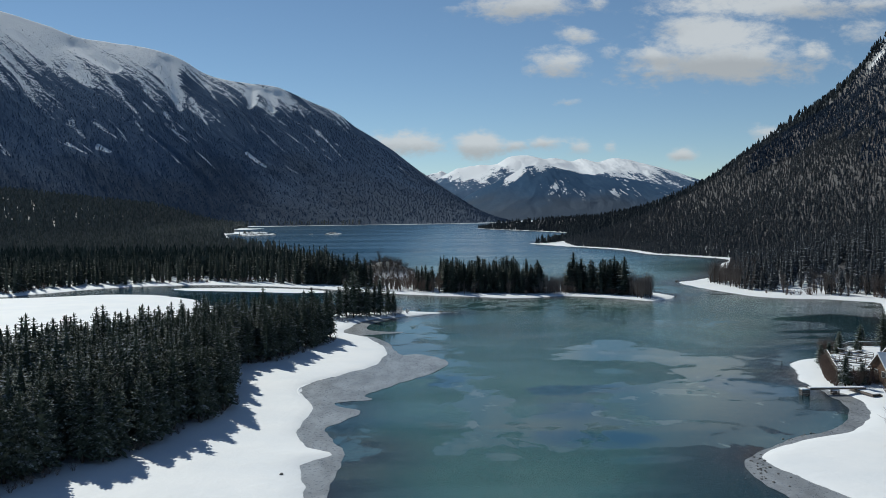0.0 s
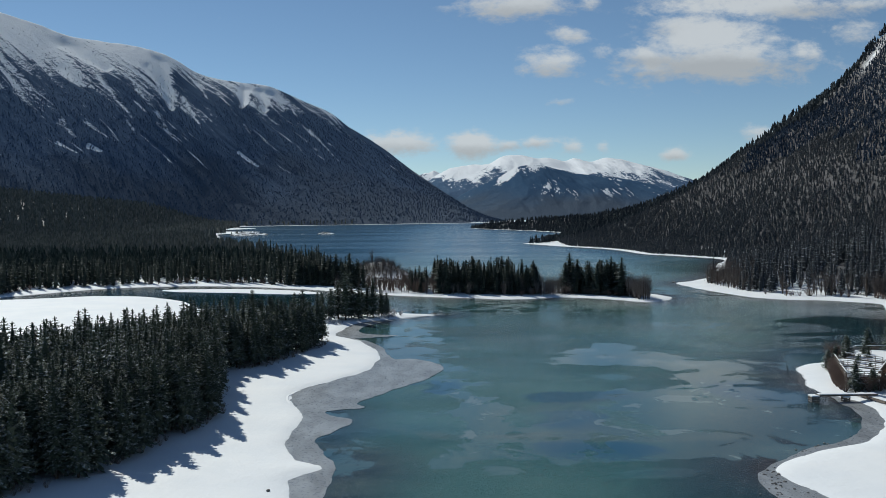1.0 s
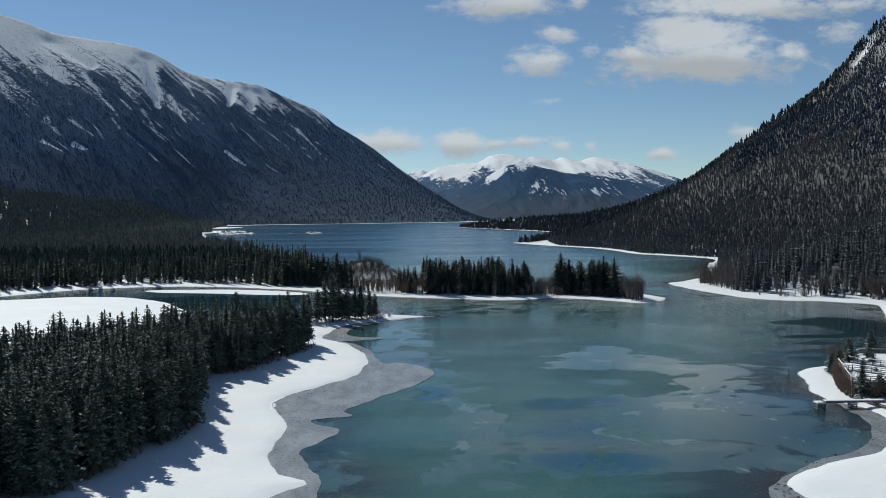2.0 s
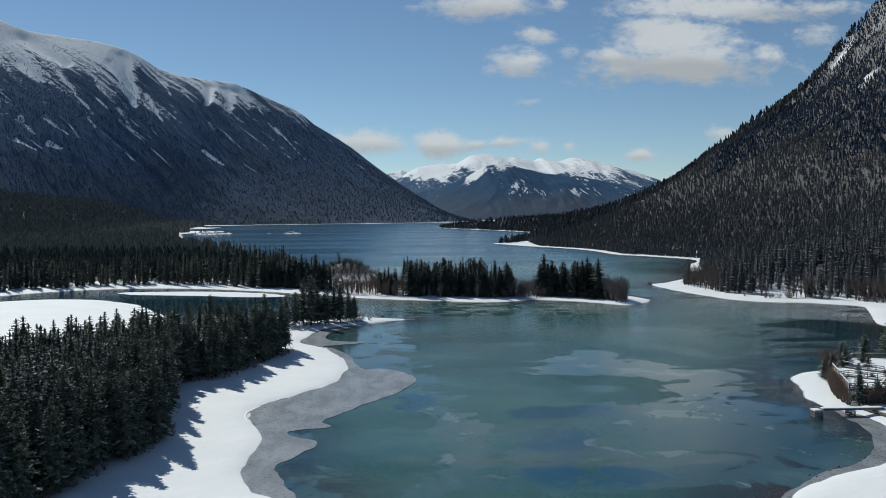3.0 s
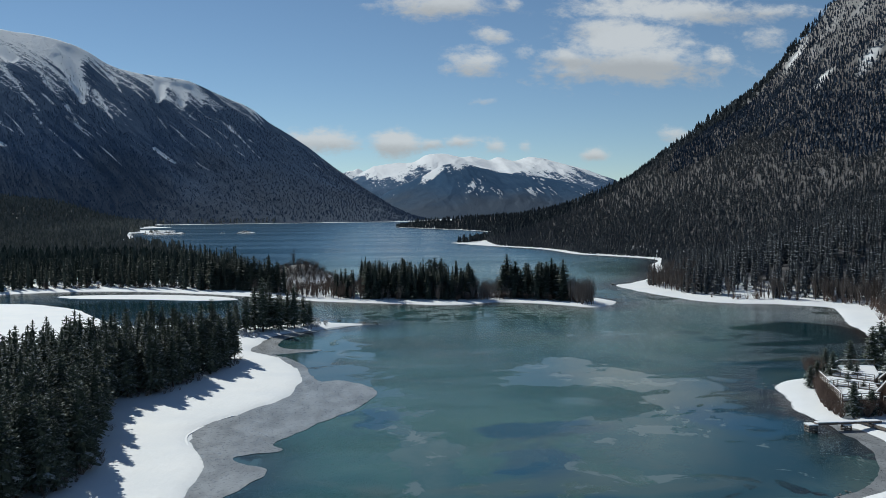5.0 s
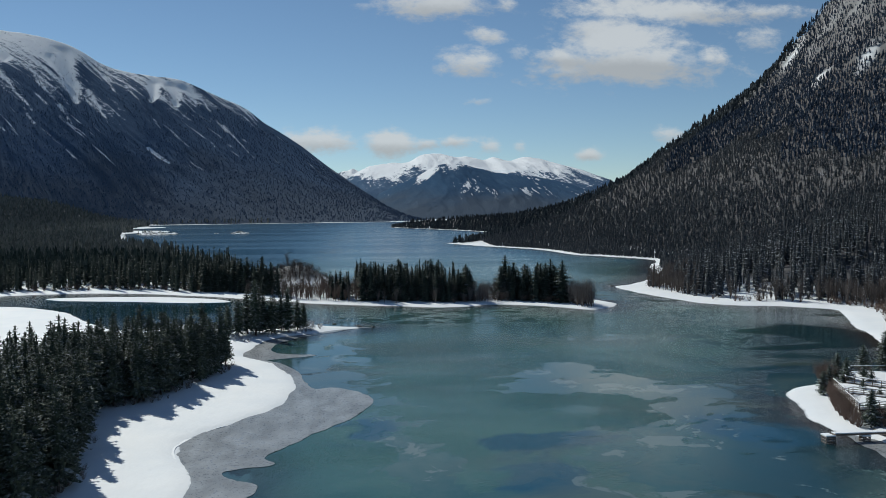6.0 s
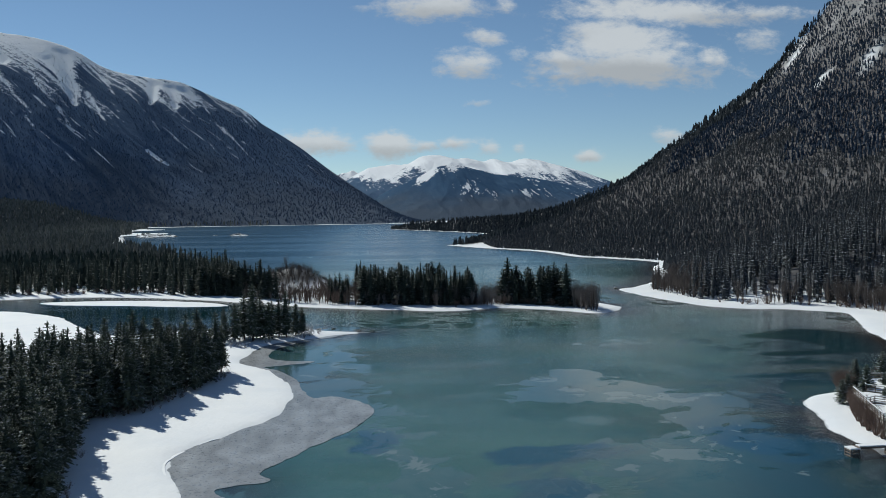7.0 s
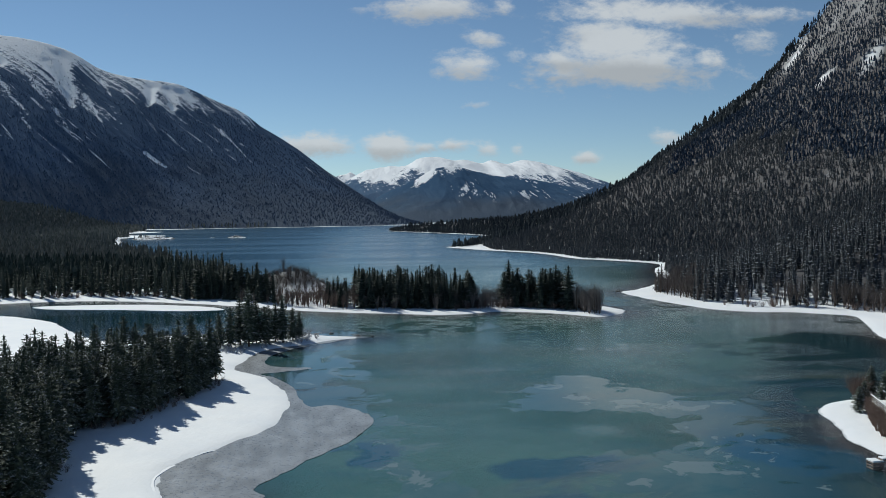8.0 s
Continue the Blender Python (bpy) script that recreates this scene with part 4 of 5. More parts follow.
# the peninsula's wood
WOOD = [(-55, 93), (-51, 101), (-47, 109), (-42.8, 118), (-39.8, 127), (-38, 137), (-38, 147), (-41.5, 162), (-45.5, 174), (-44, 181.5), (-37.5, 184),
        (-34.5, 192), (-31, 205), (-27.5, 217), (-31, 226), (-45, 228), (-56, 219), (-69, 205), (-84, 187), (-95, 164), (-106, 138), (-112, 90), (-100, 40), (-72, 40)]
wood = spline(WOOD, 4)
wx, wy = scatter(-118, -26, 36, 254, 2.75, lambda x, y: signed(x, y, wood) > 0.4 + fbm(x / 7.0, y / 7.0, 3, 31) * 1.6, 61)
wz = height_at(wx, wy)
edge = signed(wx, wy, wood)
order = np.argsort(edge + 0.05 * np.maximum(wy - 90, 0) + 30 * (wy < 85) + 14 * (wx < -60))
single, rest = order[:178], order[178:]
tr = np.random.default_rng(71)
for i in single:
    s = tr.uniform(0.86, 1.14) * (0.93 if edge[i] < 1.2 else 1.0)
    plant(kit_near[tr.integers(0, 5)], "spruce_tree", wx[i], wy[i], wz[i], s, tr.uniform(0, 360),
          "dark green spruce dusted with snow in the peninsula wood", "tree", "peninsula wood")
hidden = (wx[rest] < -0.55 * (wy[rest] + 10) - 6) | (wy[rest] < 86)
out_of_way, rest = rest[hidden], rest[~hidden]
shapes_rest = [[(*unit(c, 11.0), 0), (*unit(k, 11.0), 1)] for c, k in spruce_shapes(5, 11.0, 2.15, 19, 7, 2, 130, 0.2, 1.25)]
stand("spruce_wood", shapes_rest, [NEEDLE, BARK], wx[rest], wy[rest], wz[rest] - 0.1, 11.0 * tr.uniform(0.78, 1.12, len(rest)), np.ones(len(rest)),
      "dense snow-dusted spruce wood on the peninsula", 5)

low_shapes = [[(*unit(c, 12.0), 0), (*unit(k, 12.0), 1)] for c, k in SPRUCE_LOW]
bank_shapes = [[(*unit(c, 12.0), 0), (*unit(k, 12.0), 1)] for c, k in SPRUCE_BANK]
cones = [[(*cone_tree(5, 6, 600 + i, 0.165), 0)] for i in range(6)]
stand("spruce_wood", cones, [NEEDLE], wx[out_of_way], wy[out_of_way], wz[out_of_way], 11.0 * tr.uniform(0.8, 1.1, len(out_of_way)), np.ones(len(out_of_way)),
      "spruce wood farther back along the peninsula", 6)

# trees on the wooded spit
SPIT_TREES = [(-33.5, 264, 8.5), (-31, 266, 9.5), (-29, 270, 12.5), (-26.5, 267, 13.5), (-25, 272, 10.5), (-22.5, 270, 9.5), (-20, 274, 9.0), (-18, 272.5, 10.5), (-15.5, 276, 9.5), (-29.5, 274, 10.0),
              (-22, 276, 8.0), (-34.5, 270, 7.0), (-13.8, 278, 7.0)]
for x, y, h in SPIT_TREES:
    plant(kit_near[tr.integers(0, 5)], "spruce_tree", x, y, height_at(x, y)[0], 1.12 * h / 11.8, tr.uniform(0, 360), "dark spruce on the narrow snowy spit", "tree", "spit trees", 1.1)

# long point: conifers, then brush towards its end
def point_keep(x, y):
    inland = signed(x, y, main)
    knoll = ((x + 20) / 30.0) ** 2 + ((y - 428) / 36.0) ** 2 < 1
    gap = ((x > 47.5) & (x < 58.5)) | ((x > -17) & (x < -9) & (fbm(x / 6.0, y / 6.0, 2, 78) > -0.35)) | ((x > 2) & (x < 5))
    behind = (x > -30) & (x < 4) & (y > 370)
    return ~behind & (inland > np.where(x > 58, 8.5, 11.0) + fbm(x / 9.0, y / 9.0, 3, 77) * 2.2) & (fbm(x / 13.0, y / 13.0, 3, 79) > -0.75) & ~gap & ~knoll


ix, iy = scatter(-62, 80, 318, 440, 3.1, point_keep, 81)
iz = height_at(ix, iy)
front = np.argsort(signed(ix, iy, main))[:110]
for i in front:
    s = tr.uniform(0.82, 1.18) * (0.55 if tr.random() < 0.14 else 1.0) * (1 + 0.12 * fbm(ix[i] / 9.0, iy[i] / 9.0, 2, 82)) * (0.68 if -20 < ix[i] < 3 else 1.0)
    plant(kit_mid[tr.integers(0, 5)], "spruce_tree", ix[i], iy[i], iz[i], s, tr.uniform(0, 360), "dark spruce on the long snowy point", "tree", "point trees", tr.uniform(1.15, 1.55))
for x, y, s in ((-33.5, 384, 1.42), (-30, 381, 1.2), (-37, 387, 1.05), (-27, 378, 1.15)):
    plant(kit_mid[1], "spruce_tree", x, y, height_at(x, y)[0], s, tr.uniform(0, 360), "tall dark spruce beside the snowy knoll", "tree", "point trees")
back = np.setdiff1d(np.arange(len(ix)), front)
plain_shapes = [[(*unit(c, 12.0), 0), (*unit(k, 12.0), 1)] for c, k in spruce_shapes(4, 12.0, 2.3, 15, 7, 1, 220, 0.04, 1.4)]
if len(back):
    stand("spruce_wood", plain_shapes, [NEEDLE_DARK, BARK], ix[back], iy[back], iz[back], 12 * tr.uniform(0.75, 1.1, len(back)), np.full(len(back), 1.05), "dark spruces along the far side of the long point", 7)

# far bank wood of the western valley floor
bx, by = scatter(-330, -50, 352, 560, 5.2, lambda x, y: (signed(x, y, main) > 12 + fbm(x / 14.0, y / 14.0, 3, 91) * 4), 83)
bh, deep = 13.5 * tr.uniform(0.7, 1.15, len(bx)), signed(bx, by, main) > 22
bz = height_at(bx, by)
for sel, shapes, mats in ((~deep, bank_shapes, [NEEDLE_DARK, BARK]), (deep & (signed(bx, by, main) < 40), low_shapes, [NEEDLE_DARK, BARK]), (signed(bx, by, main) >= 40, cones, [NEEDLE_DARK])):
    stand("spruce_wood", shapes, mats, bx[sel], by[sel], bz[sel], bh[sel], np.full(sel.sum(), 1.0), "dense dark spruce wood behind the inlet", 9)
gx, gy = scatter(-900, -40, 560, 1100, 7.0, lambda x, y: (signed(x, y, main) > 8) & (x > -0.62 * y - 60), 85)
cones_low = [[(*cone_tree(3, 5, 620 + i, 0.19), 0)] for i in range(4)]
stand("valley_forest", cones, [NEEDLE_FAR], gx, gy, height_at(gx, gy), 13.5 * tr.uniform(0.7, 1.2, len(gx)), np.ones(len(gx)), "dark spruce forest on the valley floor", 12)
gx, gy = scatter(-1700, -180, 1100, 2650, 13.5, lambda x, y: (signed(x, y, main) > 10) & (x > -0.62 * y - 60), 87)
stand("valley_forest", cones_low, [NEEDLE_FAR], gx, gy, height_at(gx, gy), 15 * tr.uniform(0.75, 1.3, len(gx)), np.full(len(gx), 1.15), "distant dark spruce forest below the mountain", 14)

# eastern shore and mountain side
cx, cy = scatter(118, 330, 196, 470, 4.1, lambda x, y: (signed(x, y, east) > 16 + fbm(x / 12.0, y / 12.0, 3, 93) * 5) & (fbm(x / 15.0, y / 15.0, 3, 95) > -0.5) & (x < 0.62 * y + 40), 91)
cz = height_at(cx, cy)
cd, ch = signed(cx, cy, east), 12.0 * tr.uniform(0.40, 1.15, len(cx))
for sel, shapes in ((cd < 34, bank_shapes), (cd >= 34, low_shapes)):
    stand("spruce_wood", shapes, [NEEDLE_HILL, BARK], cx[sel], cy[sel], cz[sel], ch[sel], np.full(sel.sum(), 1.05), "snow-dusted spruce wood along the eastern shore", 16)
hx, hy = scatter(150, 660, 470, 900, 2.35, lambda x, y: (signed(x, y, east) > 6) & (x < 0.68 * y + 30), 97)
hz = height_at(hx, hy)
hr = np.random.default_rng(98)
stays = hr.random(len(hx)) > 0.92 * open_slope(hx, hy, hz)
hx, hy, hz = hx[stays], hy[stays], hz[stays]
cones_mid = [[(*cone_tree(5, 7, 660 + i, 0.155), 0)] for i in range(8)]
cones_slim = [[(*cone_tree(3, 6, 680 + i, 0.155), 0)] for i in range(8)]
belt = 0.42 * np.exp(-((hz - 58 - 12 * fbm(hx / 50.0, hy / 50.0, 3, 63)) / 16.0) ** 2) + 0.10 * smooth(70, 20, hz)
leafless = (hr.random(len(hx)) < belt) & (hz > 2)
hh = 4.6 * tr.uniform(0.5, 1.25, len(hx)) * (1 - 0.25 * smooth(90, 240, hz))
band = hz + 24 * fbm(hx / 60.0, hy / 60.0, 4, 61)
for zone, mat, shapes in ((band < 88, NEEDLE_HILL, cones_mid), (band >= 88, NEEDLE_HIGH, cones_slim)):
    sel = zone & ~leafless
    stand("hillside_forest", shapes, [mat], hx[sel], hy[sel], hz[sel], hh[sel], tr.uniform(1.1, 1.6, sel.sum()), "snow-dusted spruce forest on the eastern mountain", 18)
bare_far = [[(*unit(bare_crown(8.0, 1.6, 5, 1, 700 + i, 0.10, 0.12), 8.0), 0)] for i in range(3)]
stand("hillside_birches", bare_far, [TWIG_DULL], hx[leafless], hy[leafless], hz[leafless], hh[leafless] * 0.85, np.ones(leafless.sum()), "leafless grey-brown trees among the spruces of the eastern mountain", 19)
hx, hy = scatter(110, 760, 900, 1900, 5.8, lambda x, y: (signed(x, y, east) > 3) & (x < 0.6 * y + 60) & (open_slope(x, y, height_at(x, y)) < 0.6), 99)
stand("hillside_forest", cones_low, [NEEDLE_SHOULDER], hx, hy, height_at(hx, hy), 8 * tr.uniform(0.6, 1.2, len(hx)), np.full(len(hx), 1.5), "dark spruce forest on the far shoulder of the eastern mountain", 20)

# trees on the western mountain, thinning out upwards and leaving the gullies bare
def climb(count, seed):
    r = np.random.default_rng(seed)
    x, y, z, t = WEST
    rows = np.searchsorted(t[:, 0], 0.9)
    i, j = r.integers(2, rows, count), r.integers(30, x.shape[1] - 2, count)
    fx, fy = r.random(count), r.random(count)
    at = lambda g: (g[i, j] * (1 - fx) + g[i, j + 1] * fx) * (1 - fy) + (g[i + 1, j] * (1 - fx) + g[i + 1, j + 1] * fx) * fy
    g = west_gully[i, j]
    thin = 1.0 - smooth(360, 620, at(z)) * 0.93
    ok = (r.random(count) < thin * (1 - 0.9 * smooth(0.05, 0.5, g + 0.35 * fbm(at(x) / 60.0, at(y) / 60.0, 3, 9)) * smooth(180, 330, at(z))))
    return at(x)[ok], at(y)[ok], at(z)[ok]


mx, my, mz = climb(21000, 141)
tiny = [[(*cone_tree(1, 5, 640 + i, 0.2), 0)] for i in range(4)]
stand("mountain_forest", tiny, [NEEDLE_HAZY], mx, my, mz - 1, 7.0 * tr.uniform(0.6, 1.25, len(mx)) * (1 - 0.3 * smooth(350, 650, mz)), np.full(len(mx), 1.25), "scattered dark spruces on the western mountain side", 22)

# leafless trees and brush along the shores
def thicket(name, x0, x1, y0, y1, step, keep, h, label, seed, shapes, mat):
    x, y = scatter(x0, x1, y0, y1, step, keep, seed)
    kit = [[(*unit(c, h0), 0)] + ([(*unit(k, h0), 1)] if k is not None else []) for (c, k), h0 in shapes]
    return stand(name, kit, [mat, BARK], x, y, height_at(x, y) - 0.05, h * tr.uniform(0.6, 1.2, len(x)), np.ones(len(x)), label, seed, "brush")


pop = [(s, 8.0) for s in poplar_shapes]
bus = [(s, 2.6) for s in bush_shapes]
thicket("bare_poplars", 118, 200, 230, 440, 2.5, lambda x, y: (np.abs(signed(x, y, east) - 18) < 6.5) & (fbm(x / 11.0, y / 11.0, 2, 151) > -0.45), 9.5,
        "leafless grey-brown poplars along the snowy eastern shore", 151, pop, TWIG_DULL)
thicket("shore_brush", 118, 200, 240, 440, 2.7, lambda x, y: (np.abs(signed(x, y, east) - 13) < 3) & (fbm(x / 8.0, y / 8.0, 2, 153) > -0.1), 3.0,
        "low leafless brown brush on the eastern shore", 153, bus, TWIG)
thicket("shore_brush", 40, 90, 312, 350, 2.3, lambda x, y: (signed(x, y, main) > 8.0) & (x < 87.5), 3.0, "dense leafless brown brush near the end of the long point", 155, bus, TWIG)
thicket("bare_willows", 79, 89, 313, 332, 1.7, lambda x, y: (signed(x, y, main) > 3.2) & (x > 79.5) & (x < 86), 9.0, "tall leafless grey-brown willows at the tip of the long point", 157, pop, TWIG_GREY)
thicket("shore_brush", -60, 45, 330, 410, 3.4, lambda x, y: (np.abs(signed(x, y, main) - 12.5) < 2.5) & (fbm(x / 8.0, y / 8.0, 2, 159) > 0.05), 2.4, "leafless brown brush along the long point", 159, bus, TWIG)
thicket("bare_poplars", -50, 62, 322, 420, 4.0, lambda x, y: (signed(x, y, main) > 5) & (fbm(x / 10.0, y / 10.0, 2, 169) > 0.05), 7.0, "leafless grey-brown trees among the spruces of the long point", 169, pop, TWIG_DULL)
thicket("bare_poplars", -24, 9, 342, 380, 2.7, lambda x, y: (signed(x, y, main) > 5.5) & (fbm(x / 7.0, y / 7.0, 2, 173) > -0.55), 6.5, "leafless brown trees between the spruces of the long point", 173, pop, TWIG)
thicket("bare_poplars", 46, 60, 326, 360, 2.4, lambda x, y: signed(x, y, main) > 5.0, 7.0, "slender leafless trees in the gap between spruces", 175, pop, TWIG_GREY)
thicket("knoll_brush", -45, 10, 395, 455, 3.6, lambda x, y: ((x + 18) / 22.0) ** 2 + ((y - 424) / 26.0) ** 2 < 1, 3.2, "grey-brown leafless brush over the knoll", 161, bus, TWIG_DULL)
thicket("shore_brush", -320, -45, 352, 425, 3.6, lambda x, y: (np.abs(signed(x, y, main) - 13) < 4) & (fbm(x / 12.0, y / 12.0, 2, 163) > -0.3), 2.8, "leafless reddish brush below the far bank wood", 163, bus, TWIG)
thicket("shore_brush", -40, -8, 254, 292, 1.8, lambda x, y: (signed(x, y, pen) > 2.2) & (fbm(x / 5.0, y / 5.0, 2, 165) > -0.3) & (y > 256 - 0.3 * (x + 30)), 1.5, "low snowy brush on the wooded spit", 165, bus, TWIG_SNOW)
thicket("wood_edge_brush", -62, -26, 92, 250, 1.7, lambda x, y: (np.abs(signed(x, y, wood) - 0.6) < 1.0) & (fbm(x / 5.0, y / 5.0, 2, 167) > 0.05), 1.3, "dead twigs and brush along the edge of the peninsula wood", 167, bus, TWIG_GREY)

# ---- deck, cabins and dock on the eastern point ----
def beam(bm, a, b, w, h, roll=0.0):
    """A squared timber from a to b."""
    a, b = Vector(a), Vector(b)
    d = b - a
    m = Matrix.Translation((a + b) / 2) @ d.to_track_quat("X", "Z").to_matrix().to_4x4() @ Matrix.Diagonal((d.length, w, h, 1))
    made = bmesh.ops.create_cube(bm, size=1.0, matrix=m)
    return made["verts"]


def one_beam(a, b, w, h):
    bm = bmesh.new()
    beam(bm, a, b, w, h)
    bmesh.ops.bevel(bm, geom=bm.edges[:], offset=min(w, h) * 0.12, segments=1, affect="EDGES")
    return bm


def slab(points, z, thick, puff=0.0):
    """A flat plate over the outline; puff rounds its upper rim like settled snow."""
    bm = bmesh.new()
    c = Vector((sum(p[0] for p in points) / len(points), sum(p[1] for p in points) / len(points), 0))
    rings = [(0.0, 0.0), (thick * (0.75 if puff else 1.0), 0.0)] + ([(thick, puff)] if puff else [])
    loops = []
    for dz, inset in rings:
        loops.append([bm.verts.new((p[0] + (c.x - p[0]) * inset, p[1] + (c.y - p[1]) * inset, z + dz)) for p in points])
    n = len(points)
    for lo, hi in zip(loops[:-1], loops[1:]):
        for i in range(n):
            bm.faces.new((lo[i], lo[(i + 1) % n], hi[(i + 1) % n], hi[i]))
    bm.faces.new(loops[-1])
    bm.faces.new(loops[0][::-1])
    bmesh.ops.recalc_face_normals(bm, faces=bm.faces[:])
    return bm


def deck(points, z, railed, label):
    """A raised timber deck: platform, snow, posts to the ground and railings along the edges named by number."""
    c = Vector((sum(p[0] for p in points) / len(points), sum(p[1] for p in points) / len(points)))
    top = empty("wooden_deck", pose(0, 0, 0), label, "deck", "lakeside decks")
    part("platform", slab(points, z, 0.2), DECK, top)
    part("snow_cover", slab([(p[0] + (c.x - p[0]) * 0.03, p[1] + (c.y - p[1]) * 0.03) for p in points], z + 0.2, 0.22, 0.03), SNOW_CAP, top, "deep settled snow")
    n = len(points)
    for i in range(n):
        a, b = Vector(points[i]), Vector(points[(i + 1) % n])
        steps = max(1, round((b - a).length / 2.3))
        for k in range(steps):
            p = a + (b - a) * (k / steps)
            p = p + (c - p) * 0.02
            g = height_at(p.x, p.y)[0] - 0.3
            part("support_post", one_beam((p.x, p.y, g), (p.x, p.y, z), 0.18, 0.18), DECK, top)
        if i not in railed:
            continue
        steps = max(1, round((b - a).length / 1.6))
        for k in range(steps + 1):
            p = a + (b - a) * (k / steps)
            part("rail_post", one_beam((p.x, p.y, z), (p.x, p.y, z + 1.25), 0.11, 0.11), DECK, top)
        for hgt, w, d in ((1.25, 0.16, 0.07), (0.85, 0.06, 0.10), (0.52, 0.06, 0.10)):
            part("rail", one_beam((a.x, a.y, z + hgt), (b.x, b.y, z + hgt), w, d), DECK, top)
        part("rail_snow", one_beam((a.x, a.y, z + 1.325), (b.x, b.y, z + 1.325), 0.15, 0.09), SNOW_CAP, top, "line of snow on the rail")
    return top


deck([(75.6, 150.6), (82.4, 150.9), (85.5, 155.5), (81.0, 160.5), (78.8, 159.4)], 2.7, (0, 4), "snow-covered weathered timber deck on posts above brush")
deck([(78.9, 159.6), (81.1, 160.7), (85.7, 155.7), (88.6, 161.5), (84.2, 167.6), (82.0, 167.8)], 3.0, (0, 1, 5), "middle snow-covered timber deck with post and rail fence")
deck([(84.4, 167.8), (88.8, 161.8), (93.0, 166.5), (98.0, 175.5), (91.2, 176.6), (86.2, 171.5)], 3.3, (0, 3, 4, 5), "upper snow-covered timber deck with railings among spruces")


def cabin(x0, x1, y0, y1, base, eave, ridge, label):
    """A small log cabin, ridge along x, gable ends with a window and a door."""
    top = empty("log_cabin", pose(0, 0, 0), label, "cabin", "lakeside cabins")
    ym = (y0 + y1) / 2
    rows = int((eave - base) / 0.26)
    walls = bmesh.new()
    for i in range(rows):
        z = base + 0.13 + i * 0.26
        for a, b in (((x0 - 0.2, y0, z), (x1 + 0.2, y0, z)), ((x0 - 0.2, y1, z), (x1 + 0.2, y1, z)), ((x0, y0 - 0.2, z + 0.02), (x0, y1 + 0.2, z + 0.02)), ((x1, y0 - 0.2, z + 0.02), (x1, y1 + 0.2, z + 0.02))):
            beam(walls, a, b, 0.24, 0.25)
    bmesh.ops.bevel(walls, geom=walls.edges[:], offset=0.05, segments=1, affect="EDGES")
    part("log_wall", walls, LOG, top)
    for x in (x0, x1):
        gable = bmesh.new()
        front = [gable.verts.new((x - 0.1, y, z)) for y, z in ((y0, eave), (y1, eave), (ym, ridge))]
        backs = [gable.verts.new((x + 0.1, y, z)) for y, z in ((y0, eave), (y1, eave), (ym, ridge))]
        gable.faces.new(front)
        gable.faces.new(backs[::-1])
        for i in range(3):
            gable.faces.new((front[i], backs[i], backs[(i + 1) % 3], front[(i + 1) % 3]))
        part("gable", gable, LOG, top)
    for sgn, yy in ((-1, y0), (1, y1)):
        over = 0.6
        slope = (ridge - eave) / ((y1 - y0) / 2)
        ye, ze = yy + sgn * over, eave - slope * over
        for nm, lift, thick, mat in (("roof", 0.12, 0.14, DECK), ("roof_snow", 0.30, 0.30, SNOW_CAP)):
            bm = bmesh.new()
            lo = [(x0 - 0.7, ye, ze + lift), (x1 + 0.7, ye, ze + lift), (x1 + 0.7, ym, ridge + lift), (x0 - 0.7, ym, ridge + lift)]
            v0 = [bm.verts.new(p) for p in lo]
            v1 = [bm.verts.new((p[0], p[1], p[2] + thick)) for p in lo]
            bm.faces.new(v0)
            bm.faces.new(v1[::-1])
            for i in range(4):
                bm.faces.new((v0[i], v1[i], v1[(i + 1) % 4], v0[(i + 1) % 4]))
            bmesh.ops.recalc_face_normals(bm, faces=bm.faces[:])
            part(nm, bm, mat, top, "thick snow on the roof" if mat is SNOW_CAP else "")
    for zz, hh, ww, yy in ((base + 1.5, 1.0, 1.1, ym - 1.3), (base + 1.5, 1.0, 1.1, ym + 1.3)):
        win = part("window", one_beam((x0 - 0.17, yy - ww / 2 - 0.1, zz), (x0 - 0.17, yy + ww / 2 + 0.1, zz), 0.10, hh + 0.2), PALE_PAINT, top)
        part("pane", one_beam((x0 - 0.225, yy - ww / 2, zz), (x0 - 0.225, yy + ww / 2, zz), 0.02, hh), GLASS, win)
    return top


cabin(83.6, 90.5, 146.6, 152.4, 1.2, 3.6, 6.2, "brown log cabin with a steep snow-covered roof beside the deck")
cabin(91.5, 97.5, 157.5, 163.0, 1.4, 3.6, 5.6, "small brown log cabin with deep snow on its roof")


def crib(x, y, w, z0, z1, parent):
    """A square crib of stacked timbers."""
    bm = bmesh.new()
    rows = int((z1 - z0) / 0.2)
    for i in range(rows):
        z = z0 + 0.1 + i * 0.2
        for s in (-1, 1):
            if i % 2:
                beam(bm, (x - w / 2 - 0.1, y + s * w / 2, z), (x + w / 2 + 0.1, y + s * w / 2, z), 0.18, 0.18)
            else:
                beam(bm, (x + s * w / 2, y - w / 2 - 0.1, z), (x + s * w / 2, y + w / 2 + 0.1, z), 0.18, 0.18)
    bmesh.ops.bevel(bm, geom=bm.edges[:], offset=0.03, segments=1, affect="EDGES")
    part("crib", bm, DECK, parent, "stacked timber crib")
    part("crib_snow", slab([(x - w / 2 - 0.12, y - w / 2 - 0.12), (x + w / 2 + 0.12, y - w / 2 - 0.12), (x + w / 2 + 0.12, y + w / 2 + 0.12), (x - w / 2 - 0.12, y + w / 2 + 0.12)], z1, 0.2, 0.06), SNOW_CAP, parent, "cap of snow")


